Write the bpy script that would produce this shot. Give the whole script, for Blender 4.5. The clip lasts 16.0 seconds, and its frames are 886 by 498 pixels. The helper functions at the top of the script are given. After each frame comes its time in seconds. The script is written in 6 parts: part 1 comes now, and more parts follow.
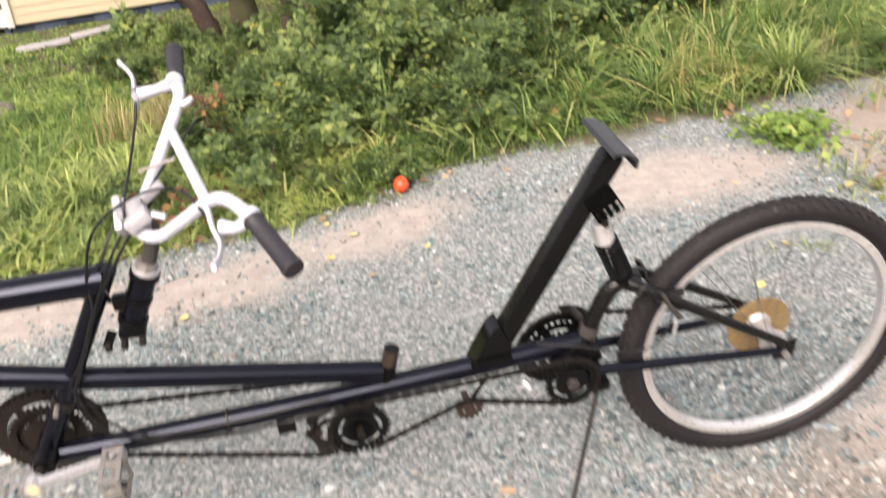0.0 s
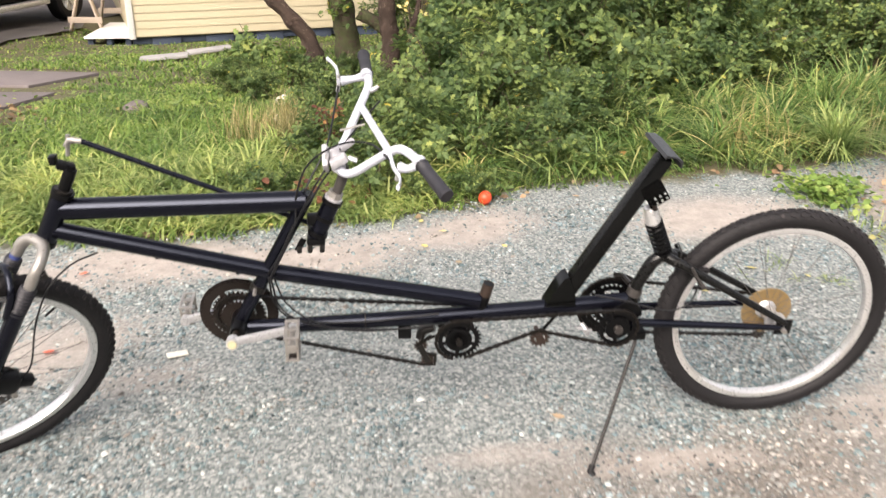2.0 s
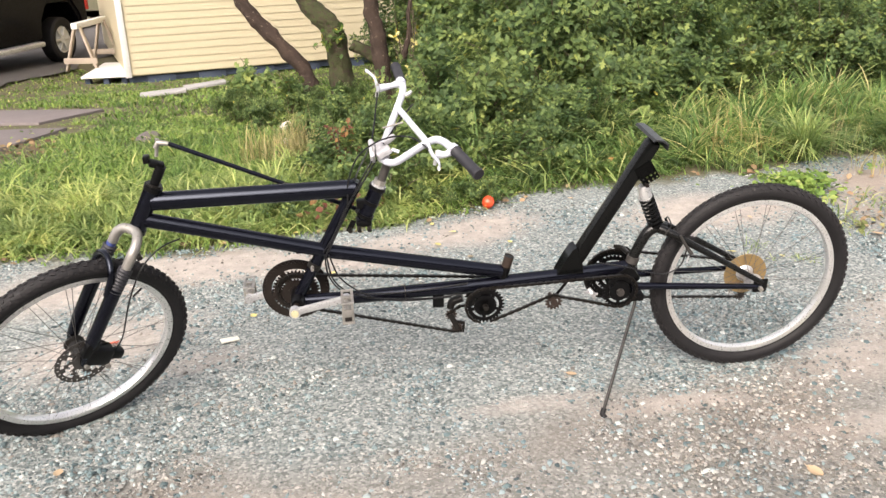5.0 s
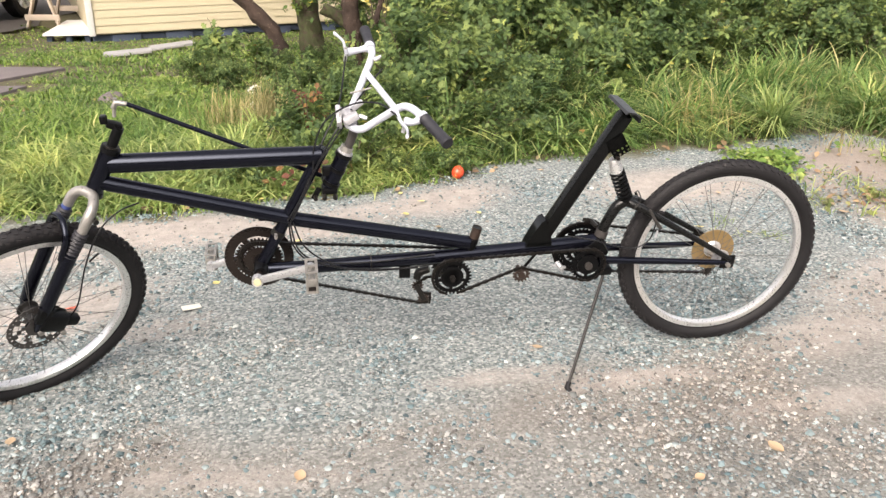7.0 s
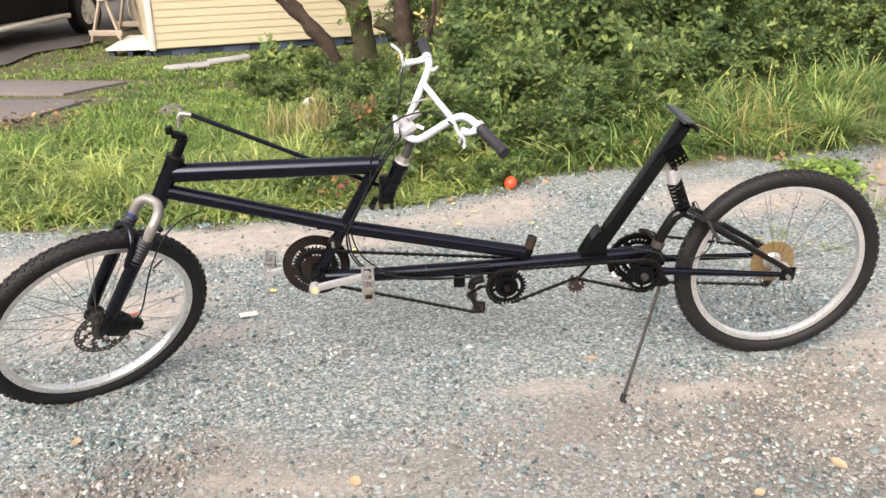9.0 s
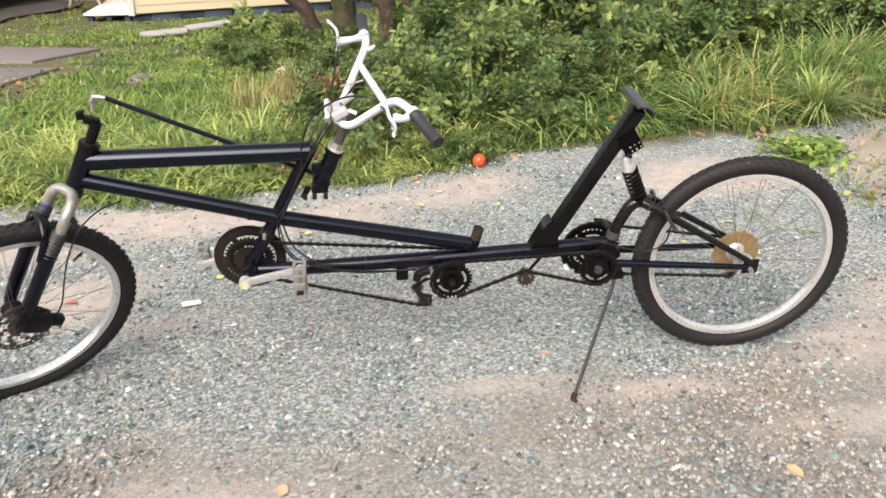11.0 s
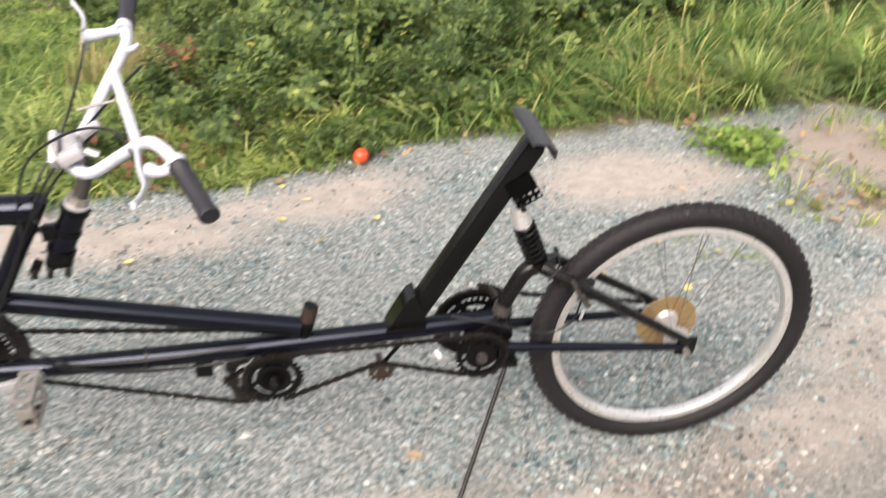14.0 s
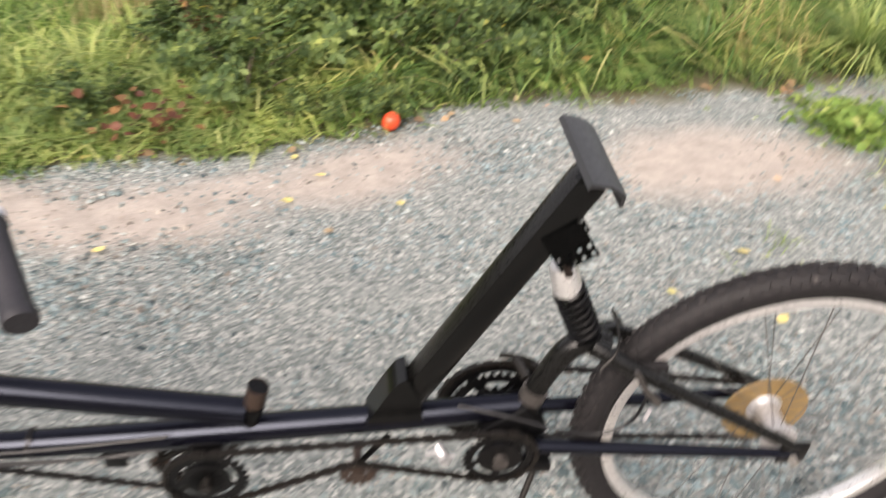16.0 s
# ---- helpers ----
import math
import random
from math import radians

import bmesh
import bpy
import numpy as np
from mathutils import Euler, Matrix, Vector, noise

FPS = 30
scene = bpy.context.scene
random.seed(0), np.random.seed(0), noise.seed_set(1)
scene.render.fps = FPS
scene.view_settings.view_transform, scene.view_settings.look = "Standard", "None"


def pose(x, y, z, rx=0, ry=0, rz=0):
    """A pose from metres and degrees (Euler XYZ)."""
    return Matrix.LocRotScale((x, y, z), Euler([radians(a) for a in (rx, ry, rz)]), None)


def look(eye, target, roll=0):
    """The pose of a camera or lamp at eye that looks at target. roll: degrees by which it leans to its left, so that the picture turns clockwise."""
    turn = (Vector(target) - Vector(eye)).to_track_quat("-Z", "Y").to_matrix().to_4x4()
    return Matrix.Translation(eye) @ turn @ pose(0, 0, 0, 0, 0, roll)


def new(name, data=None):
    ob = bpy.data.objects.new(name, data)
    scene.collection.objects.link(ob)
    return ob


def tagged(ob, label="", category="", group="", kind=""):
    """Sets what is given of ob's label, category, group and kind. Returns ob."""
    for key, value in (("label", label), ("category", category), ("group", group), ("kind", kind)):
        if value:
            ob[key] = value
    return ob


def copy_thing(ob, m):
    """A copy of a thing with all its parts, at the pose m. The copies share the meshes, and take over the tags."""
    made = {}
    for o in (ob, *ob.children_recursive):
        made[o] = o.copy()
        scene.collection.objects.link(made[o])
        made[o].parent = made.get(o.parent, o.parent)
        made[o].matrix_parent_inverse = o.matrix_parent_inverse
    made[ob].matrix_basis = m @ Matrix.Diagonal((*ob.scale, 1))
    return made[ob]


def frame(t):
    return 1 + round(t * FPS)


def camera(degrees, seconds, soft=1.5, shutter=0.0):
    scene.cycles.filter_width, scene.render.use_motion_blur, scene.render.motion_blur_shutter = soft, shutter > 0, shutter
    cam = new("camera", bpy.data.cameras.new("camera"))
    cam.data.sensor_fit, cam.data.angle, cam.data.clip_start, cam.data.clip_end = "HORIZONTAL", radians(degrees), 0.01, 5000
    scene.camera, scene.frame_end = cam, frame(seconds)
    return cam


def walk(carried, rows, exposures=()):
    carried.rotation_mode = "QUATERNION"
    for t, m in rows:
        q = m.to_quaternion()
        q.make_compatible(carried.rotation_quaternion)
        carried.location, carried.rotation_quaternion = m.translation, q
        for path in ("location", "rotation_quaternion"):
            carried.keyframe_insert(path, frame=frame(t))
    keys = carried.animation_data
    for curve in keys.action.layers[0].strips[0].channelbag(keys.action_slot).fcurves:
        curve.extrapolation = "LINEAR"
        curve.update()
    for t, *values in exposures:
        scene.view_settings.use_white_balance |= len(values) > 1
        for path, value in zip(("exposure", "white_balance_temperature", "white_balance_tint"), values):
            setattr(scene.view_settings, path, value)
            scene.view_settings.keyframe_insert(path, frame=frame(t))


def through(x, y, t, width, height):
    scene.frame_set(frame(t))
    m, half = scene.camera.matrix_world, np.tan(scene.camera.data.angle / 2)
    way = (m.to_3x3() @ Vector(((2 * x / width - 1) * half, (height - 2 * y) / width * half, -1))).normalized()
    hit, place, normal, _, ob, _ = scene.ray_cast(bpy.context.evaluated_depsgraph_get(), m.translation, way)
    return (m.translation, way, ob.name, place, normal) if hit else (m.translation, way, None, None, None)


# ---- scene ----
cam = camera(56.4, 16.0, 1.4, 0.8)
PATH = [
    (0, (-0.877, -1.433, 1.36), (-0.682, 0.342, 0.457), -4.8),
    (0.1, (-0.872, -1.463, 1.36), (-0.677, 0.299, 0.434), -4.7),
    (0.3, (-0.86, -1.536, 1.362), (-0.745, 0.207, 0.388), -5.3),
    (0.5, (-0.867, -1.582, 1.38), (-0.767, 0.149, 0.384), -5.4),
    (0.6, (-0.87, -1.612, 1.393), (-0.793, 0.139, 0.43), -5.7),
    (0.8, (-0.892, -1.675, 1.406), (-0.815, 0.108, 0.502), -4.5),
    (1, (-0.932, -1.749, 1.415), (-0.866, 0.053, 0.549), -4.4),
    (1.3, (-1.015, -1.859, 1.417), (-0.965, -0.068, 0.527), -3.9),
    (1.5, (-1.044, -1.916, 1.422), (-0.948, -0.12, 0.547), -1.5),
    (1.8, (-1.055, -1.994, 1.43), (-0.973, -0.173, 0.606), -0.3),
    (2, (-1.053, -2.06, 1.425), (-0.973, -0.223, 0.636), 0.4),
    (2.3, (-1.036, -2.169, 1.416), (-1.021, -0.355, 0.573), -2.7),
    (2.4, (-1.028, -2.195, 1.417), (-1.028, -0.4, 0.536), -3.6),
    (2.5, (-1.026, -2.234, 1.422), (-1.023, -0.442, 0.533), -4.0),
    (2.6, (-1.03, -2.263, 1.434), (-1.03, -0.461, 0.567), -4.2),
    (2.8, (-1.059, -2.319, 1.441), (-1.077, -0.475, 0.667), -4.1),
    (3, (-1.101, -2.369, 1.444), (-1.066, -0.506, 0.716), -3.4),
    (3.3, (-1.164, -2.427, 1.424), (-1.106, -0.591, 0.631), -2.1),
    (3.5, (-1.192, -2.452, 1.42), (-1.089, -0.62, 0.624), -1.5),
    (4, (-1.219, -2.473, 1.431), (-1.115, -0.61, 0.71), -1.3),
    (4.2, (-1.213, -2.473, 1.432), (-1.1, -0.605, 0.728), -1.7),
    (6.5, (-1.196, -2.428, 1.419), (-1.034, -0.594, 0.638), 0.5),
    (7, (-1.193, -2.424, 1.416), (-1.003, -0.596, 0.627), 0.6),
    (7.5, (-1.196, -2.431, 1.421), (-1.025, -0.589, 0.659), 0.4),
    (8, (-1.206, -2.437, 1.422), (-1.085, -0.587, 0.67), 0.2),
    (8.2, (-1.214, -2.437, 1.421), (-1.12, -0.584, 0.674), 0.3),
    (10.3, (-1.17, -2.409, 1.407), (-1.09, -0.59, 0.579), -1.1),
    (10.5, (-1.149, -2.369, 1.41), (-1.059, -0.556, 0.571), -1.0),
    (10.8, (-1.088, -2.307, 1.417), (-0.988, -0.5, 0.566), 0.1),
    (11, (-1.044, -2.276, 1.424), (-0.965, -0.462, 0.585), -0.2),
    (11.3, (-1.002, -2.239, 1.421), (-0.938, -0.423, 0.584), -0.1),
    (11.5, (-0.995, -2.209, 1.417), (-0.942, -0.407, 0.55), -0.8),
    (11.8, (-1.009, -2.116, 1.405), (-0.841, -0.329, 0.521), 1.9),
    (12, (-1.001, -2.051, 1.405), (-0.752, -0.261, 0.548), 2.7),
    (12.3, (-1.01, -1.936, 1.401), (-0.639, -0.174, 0.531), 3.2),
    (12.5, (-1.008, -1.892, 1.397), (-0.62, -0.146, 0.501), 3.6),
    (12.8, (-0.978, -1.814, 1.393), (-0.68, -0.064, 0.472), 0.8),
    (13, (-0.937, -1.751, 1.394), (-0.731, 0.018, 0.485), -0.1),
    (13.3, (-0.864, -1.661, 1.391), (-0.718, 0.106, 0.466), 1.7),
    (13.5, (-0.828, -1.617, 1.384), (-0.673, 0.137, 0.437), 2.4),
    (13.8, (-0.797, -1.569, 1.381), (-0.603, 0.171, 0.413), 1.4),
    (14, (-0.79, -1.525, 1.375), (-0.535, 0.22, 0.432), 2.2),
    (14.3, (-0.812, -1.443, 1.361), (-0.525, 0.32, 0.462), 3.5),
    (14.5, (-0.82, -1.384, 1.356), (-0.512, 0.374, 0.454), 2.9),
    (14.8, (-0.793, -1.308, 1.34), (-0.424, 0.396, 0.359), 2.5),
    (15, (-0.762, -1.256, 1.339), (-0.428, 0.452, 0.354), 1.4),
    (15.2, (-0.729, -1.205, 1.342), (-0.541, 0.55, 0.402), 1.4),
    (15.5, (-0.674, -1.109, 1.327), (-0.616, 0.624, 0.33), 2.6),
    (15.7, (-0.651, -1.061, 1.317), (-0.594, 0.639, 0.265), 1.8),
    (15.9, (-0.641, -1.008, 1.295), (-0.563, 0.664, 0.2), 1.3),
    (16, (-0.65, -0.98, 1.287), (-0.538, 0.698, 0.205), 2.6),
]
walk(cam, [(t, look(eye, target, roll)) for t, eye, target, roll in PATH], [(0.0, 1.42, 7100, 19), (2.0, 1.41, 6980, 15), (4.0, 1.42, 6950, 14), (8.0, 1.36, 6950, 14), (11.0, 1.33, 6950, 14), (12.5, 1.22, 6950, 14), (13.3, 1.32, 6960, 14), (14.0, 1.32, 6990, 15), (15.0, 1.24, 7070, 16), (16.0, 1.32, 7090, 17)])

# ---------------------------------------------------------------- world and light
world = bpy.data.worlds.new("overcast_sky")
scene.world = world
world.use_nodes = True
wn = world.node_tree
sky = wn.nodes.new("ShaderNodeTexSky")
sky.sky_type, sky.sun_disc = "NISHITA", False
sky.sun_elevation, sky.sun_rotation = radians(40), radians(202)
sky.air_density, sky.dust_density, sky.ozone_density = 1.0, 4.0, 1.0
soft_sky = wn.nodes.new("ShaderNodeHueSaturation")
soft_sky.inputs["Saturation"].default_value = 0.35
wn.links.new(sky.outputs[0], soft_sky.inputs["Color"])
wn.links.new(soft_sky.outputs[0], wn.nodes["Background"].inputs[0])
wn.nodes["Background"].inputs[1].default_value = 0.15

sun = new("sun", bpy.data.lights.new("sun", "SUN"))
sun.data.energy, sun.data.angle, sun.data.color = 1.5, radians(45), (1.0, 0.95, 0.88)
sun.matrix_world = look((-2.0, -5.0, 4.6), (0, 0.0, 0))


# ---------------------------------------------------------------- materials
def ramp_of(nt, fac, stops):
    r = nt.nodes.new("ShaderNodeValToRGB")
    while len(r.color_ramp.elements) < len(stops):
        r.color_ramp.elements.new(0.5)
    for e, (p, c) in zip(r.color_ramp.elements, stops):
        e.position, e.color = p, (*c, 1)
    nt.links.new(fac, r.inputs[0])
    return r.outputs[0]


def noise_of(nt, vec, scale, detail=4, rough=0.6):
    n = nt.nodes.new("ShaderNodeTexNoise")
    n.inputs["Scale"].default_value, n.inputs["Detail"].default_value, n.inputs["Roughness"].default_value = scale, detail, rough
    nt.links.new(vec, n.inputs["Vector"])
    return n.outputs["Fac"]


def mixed(nt, a, b, fac, kind="MIX"):
    m = nt.nodes.new("ShaderNodeMix")
    m.data_type, m.blend_type = "RGBA", kind
    for socket, v in ((m.inputs[0], fac), (m.inputs[6], a), (m.inputs[7], b)):
        if isinstance(v, bpy.types.NodeSocket):
            nt.links.new(v, socket)
        else:
            socket.default_value = v if isinstance(v, float) else (*v, 1)
    return m.outputs[2]


def surface(name, light, dark, rough=0.6, metal=0.0, scale=8.0, fine=90.0, bump=0.15, depth=0.002, wear=None, wear_at=0.62, coat=0.0, spec=0.5, grain=0.8, vary=0.12):
    """A surface with large stains, fine grain and relief; wear: a colour that shows through in patches."""
    m = bpy.data.materials.new(name)
    m.use_nodes = True
    nt = m.node_tree
    b = nt.nodes["Principled BSDF"]
    co = nt.nodes.new("ShaderNodeTexCoord").outputs["Object"]
    big, small = noise_of(nt, co, scale), noise_of(nt, co, fine, 6, 0.7)
    col = mixed(nt, dark, light, big)
    col = mixed(nt, col, ramp_of(nt, small, [(0.3, (0.72, 0.72, 0.72)), (0.7, (1, 1, 1))]), grain, "MULTIPLY")
    if wear:
        patch = ramp_of(nt, noise_of(nt, co, scale * 4, 8, 0.75), [(wear_at, (0, 0, 0)), (wear_at + 0.06, (1, 1, 1))])
        col = mixed(nt, col, wear, patch)
    nt.links.new(col, b.inputs["Base Color"])
    nt.links.new(ramp_of(nt, small, [(0.25, (max(rough - vary, 0.04),) * 3), (0.75, (min(rough + vary, 1),) * 3)]), b.inputs["Roughness"])
    b.inputs["Metallic"].default_value = metal
    b.inputs["Coat Weight"].default_value = coat
    b.inputs["Specular IOR Level"].default_value = spec
    bp = nt.nodes.new("ShaderNodeBump")
    bp.inputs["Strength"].default_value, bp.inputs["Distance"].default_value = bump, depth
    nt.links.new(small, bp.inputs["Height"])
    nt.links.new(bp.outputs[0], b.inputs["Normal"])
    return m


def foliage(name, stops, through=0.35, rough=0.55):
    """Leaves and blades: one tone for each leaf, some light passing through."""
    m = bpy.data.materials.new(name)
    m.use_nodes = True
    nt = m.node_tree
    b = nt.nodes["Principled BSDF"]
    geo = nt.nodes.new("ShaderNodeNewGeometry")
    tone = ramp_of(nt, geo.outputs["Random Per Island"], stops)
    big = noise_of(nt, geo.outputs["Position"], 1.4, 3)
    clump = noise_of(nt, geo.outputs["Position"], 5.5, 2)
    col = mixed(nt, tone, ramp_of(nt, big, [(0.3, (0.62, 0.72, 0.68)), (0.7, (1.36, 1.28, 1.12))]), 0.9, "MULTIPLY")
    col = mixed(nt, col, ramp_of(nt, clump, [(0.32, (0.62, 0.7, 0.66)), (0.66, (1.35, 1.25, 1.15))]), 0.9, "MULTIPLY")
    nt.links.new(col, b.inputs["Base Color"])
    b.inputs["Roughness"].default_value = rough
    b.inputs["Specular IOR Level"].default_value = 0.3
    tr = nt.nodes.new("ShaderNodeBsdfTranslucent")
    nt.links.new(col, tr.inputs[0])
    mx = nt.nodes.new("ShaderNodeMixShader")
    mx.inputs[0].default_value = through
    nt.links.new(b.outputs[0], mx.inputs[1])
    nt.links.new(tr.outputs[0], mx.inputs[2])
    nt.links.new(mx.outputs[0], nt.nodes["Material Output"].inputs[0])
    return m


BLACK = surface("black_paint", (0.0028, 0.0028, 0.0052), (0.0018, 0.0018, 0.0034), 0.22, 0, 9, 60, 0.006, 0.0002, (0.006, 0.006, 0.008), 0.8, 0.0, 0.34, 0.3, 0.03)
BLACK.node_tree.nodes["Principled BSDF"].inputs["Specular Tint"].default_value = (0.72, 0.8, 1.0, 1)
BLACK_FLAT = surface("dull_black_paint", (0.0032, 0.0032, 0.0036), (0.0018, 0.0018, 0.0022), 0.34, 0, 14, 180, 0.1, 0.0006, (0.018, 0.016, 0.014), 0.76, 0.0, 0.2)
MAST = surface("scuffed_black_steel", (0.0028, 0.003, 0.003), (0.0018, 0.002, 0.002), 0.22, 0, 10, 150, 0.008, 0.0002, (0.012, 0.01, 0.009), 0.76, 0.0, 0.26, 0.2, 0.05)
DUSTY_LIT = surface("dusty_paint_and_lit_face", (0.007, 0.007, 0.0068), (0.003, 0.003, 0.0028), 0.3, 0, 18, 170, 0.08, 0.0005, (0.035, 0.026, 0.02), 0.72, 0.0, 0.3)
PLATE = surface("bare_dark_steel", (0.026, 0.027, 0.029), (0.012, 0.013, 0.014), 0.45, 0.1, 14, 150, 0.1, 0.0006, (0.06, 0.05, 0.045), 0.7)
SPOKE = surface("dull_spoke_steel", (0.15, 0.142, 0.135), (0.08, 0.075, 0.07), 0.5, 0.4, 20, 200, 0.05, 0.0003)
RUBBER = surface("tyre_rubber", (0.019, 0.0176, 0.0188), (0.0085, 0.0079, 0.0087), 0.62, 0, 9, 120, 0.3, 0.001, (0.032, 0.029, 0.028), 0.7, 0.0, 0.22)
TREAD = surface("dusty_tread_rubber", (0.03, 0.0275, 0.028), (0.013, 0.0119, 0.0124), 0.75, 0, 9, 120, 0.3, 0.001, (0.06, 0.054, 0.051), 0.64, 0.0, 0.2)
GRIP = surface("grip_rubber", (0.02, 0.019, 0.024), (0.011, 0.0105, 0.014), 0.6, 0, 20, 220, 0.25, 0.0008)
RIM = surface("brushed_rim_alloy", (0.82, 0.81, 0.8), (0.72, 0.71, 0.7), 0.32, 0.8, 14, 200, 0.02, 0.0002, (0.45, 0.42, 0.4), 0.8, 0.0, 0.5, 0.2)
SILVER = surface("dull_alloy", (0.42, 0.4, 0.37), (0.24, 0.225, 0.205), 0.4, 0.6, 30, 200, 0.15, 0.0006, (0.13, 0.1, 0.075), 0.6, 0.0, 0.5, 0.6)
WHITE = surface("white_bar_paint", (0.5, 0.515, 0.57), (0.4, 0.415, 0.47), 0.3, 0, 25, 220, 0.03, 0.0003, (0.3, 0.3, 0.31), 0.7, 0.15, 0.5, 0.3)
PALE = surface("cast_alloy", (0.56, 0.55, 0.57), (0.38, 0.37, 0.385), 0.38, 0.3, 40, 220, 0.25, 0.0008, (0.16, 0.13, 0.115), 0.62)
CRANK = surface("polished_alloy", (0.58, 0.58, 0.59), (0.43, 0.43, 0.435), 0.32, 0.6, 24, 200, 0.06, 0.0004, (0.28, 0.25, 0.22), 0.72, 0.0, 0.5, 0.4)
BONE = surface("aged_plastic_cap", (0.6, 0.56, 0.36), (0.5, 0.45, 0.27), 0.5, 0, 40, 200, 0.1, 0.0004)
RUST = surface("rusted_steel", (0.022, 0.014, 0.0105), (0.008, 0.006, 0.005), 0.42, 0.3, 22, 240, 0.35, 0.0008, (0.07, 0.052, 0.042), 0.72)
BROWN_RUST = surface("brown_rust", (0.05, 0.03, 0.021), (0.013, 0.009, 0.007), 0.5, 0.15, 26, 240, 0.35, 0.0008, (0.13, 0.085, 0.06), 0.66)
STEEL = surface("greasy_steel", (0.03, 0.027, 0.024), (0.009, 0.008, 0.0075), 0.4, 0.5, 30, 260, 0.2, 0.0005, (0.06, 0.042, 0.03), 0.68)
ROTOR = surface("brake_disc_steel", (0.11, 0.1, 0.094), (0.05, 0.045, 0.042), 0.42, 0.5, 40, 240, 0.1, 0.0003, (0.05, 0.038, 0.03), 0.66)
CHAIN = surface("oily_chain", (0.02, 0.017, 0.0145), (0.006, 0.0052, 0.0048), 0.36, 0.35, 60, 300, 0.2, 0.0004, (0.075, 0.06, 0.048), 0.64, 0.0, 0.3)
AMBER = surface("yellowed_plastic", (0.33, 0.22, 0.09), (0.22, 0.145, 0.06), 0.4, 0, 14, 150, 0.1, 0.0005, (0.13, 0.085, 0.045), 0.64)
AMBER.node_tree.nodes["Principled BSDF"].inputs["Alpha"].default_value = 0.82
BLUE = surface("blue_anodised", (0.1, 0.14, 0.4), (0.06, 0.08, 0.25), 0.35, 0.5, 20, 200, 0.05, 0.0004)
CABLE = surface("cable_housing", (0.01, 0.01, 0.011), (0.006, 0.006, 0.007), 0.4, 0, 20, 200, 0.05, 0.0003, None, 0.7, 0.0, 0.3)
MOSSY = surface("mossy_bark", (0.1, 0.115, 0.042), (0.018, 0.018, 0.012), 0.95, 0, 5, 22, 1.0, 0.03, (0.05, 0.034, 0.026), 0.5, 0.0, 0.3, 1.0)
BARK = surface("apple_bark", (0.1, 0.066, 0.05), (0.012, 0.009, 0.008), 0.95, 0, 5, 22, 1.0, 0.03, (0.24, 0.19, 0.15), 0.6, 0.0, 0.3, 1.0)
TWIG = surface("brown_stem", (0.13, 0.1, 0.06), (0.06, 0.05, 0.03), 0.8, 0, 8, 60, 0.4, 0.003)
SIDING = surface("cream_vinyl", (0.5, 0.44, 0.305), (0.45, 0.39, 0.265), 0.5, 0, 1.5, 60, 0.08, 0.001, None, 0.7, 0.0, 0.4, 0.4)
TRIM = surface("white_trim_paint", (0.7, 0.69, 0.66), (0.6, 0.59, 0.56), 0.5, 0, 3, 80, 0.1, 0.001, (0.42, 0.4, 0.36), 0.72)
FOUND = surface("blue_grey_skirting", (0.07, 0.1, 0.16), (0.025, 0.03, 0.045), 0.8, 0, 3, 40, 0.4, 0.006)
LUMBER = surface("pale_lumber", (0.42, 0.35, 0.28), (0.29, 0.235, 0.185), 0.75, 0, 4, 60, 0.3, 0.002, (0.2, 0.165, 0.135), 0.68)
ASPHALT = surface("worn_asphalt", (0.23, 0.21, 0.2), (0.14, 0.127, 0.122), 0.9, 0, 1.2, 70, 0.6, 0.008, (0.3, 0.275, 0.24), 0.66)
CONCRETE = surface("weathered_slab", (0.2, 0.17, 0.165), (0.125, 0.105, 0.105), 0.9, 0, 2, 60, 0.5, 0.006, (0.12, 0.115, 0.07), 0.7)
GREY_WOOD = surface("weathered_grey_board", (0.4, 0.39, 0.38), (0.24, 0.23, 0.23), 0.85, 0, 3, 60, 0.4, 0.004)
TRUCK = surface("black_car_paint", (0.0025, 0.0025, 0.004), (0.0015, 0.0015, 0.0025), 0.25, 0, 3, 120, 0.02, 0.0003, None, 0.7, 0.0, 0.08)
CHROME = surface("bright_alloy_wheel", (0.85, 0.85, 0.85), (0.68, 0.68, 0.68), 0.3, 0.6, 8, 120, 0.05, 0.0005)
RED_LENS = surface("red_lamp_lens", (0.5, 0.03, 0.02), (0.35, 0.02, 0.015), 0.25, 0, 8, 90, 0.05, 0.0005)
APPLE = surface("apple_skin", (0.75, 0.1, 0.035), (0.6, 0.055, 0.02), 0.35, 0, 30, 160, 0.05, 0.0005, (0.75, 0.28, 0.06), 0.68)

GRASS_M = foliage("grass_blades", [(0.0, (0.09, 0.155, 0.044)), (0.4, (0.15, 0.25, 0.066)), (0.78, (0.23, 0.325, 0.092)), (0.95, (0.33, 0.39, 0.155)), (1.0, (0.44, 0.43, 0.22))], 0.45)
TALL_M = foliage("tall_grass_blades", [(0.0, (0.085, 0.165, 0.056)), (0.45, (0.16, 0.265, 0.084)), (0.75, (0.29, 0.38, 0.145)), (0.93, (0.45, 0.46, 0.22)), (1.0, (0.56, 0.48, 0.28))], 0.45)
PALE_M = foliage("pale_grass_blades", [(0.0, (0.17, 0.25, 0.085)), (0.5, (0.29, 0.375, 0.14)), (1.0, (0.45, 0.48, 0.22))], 0.45)
STRAW_M = foliage("straw_blades", [(0.0, (0.23, 0.21, 0.1)), (0.5, (0.38, 0.32, 0.17)), (1.0, (0.48, 0.4, 0.24))], 0.35)
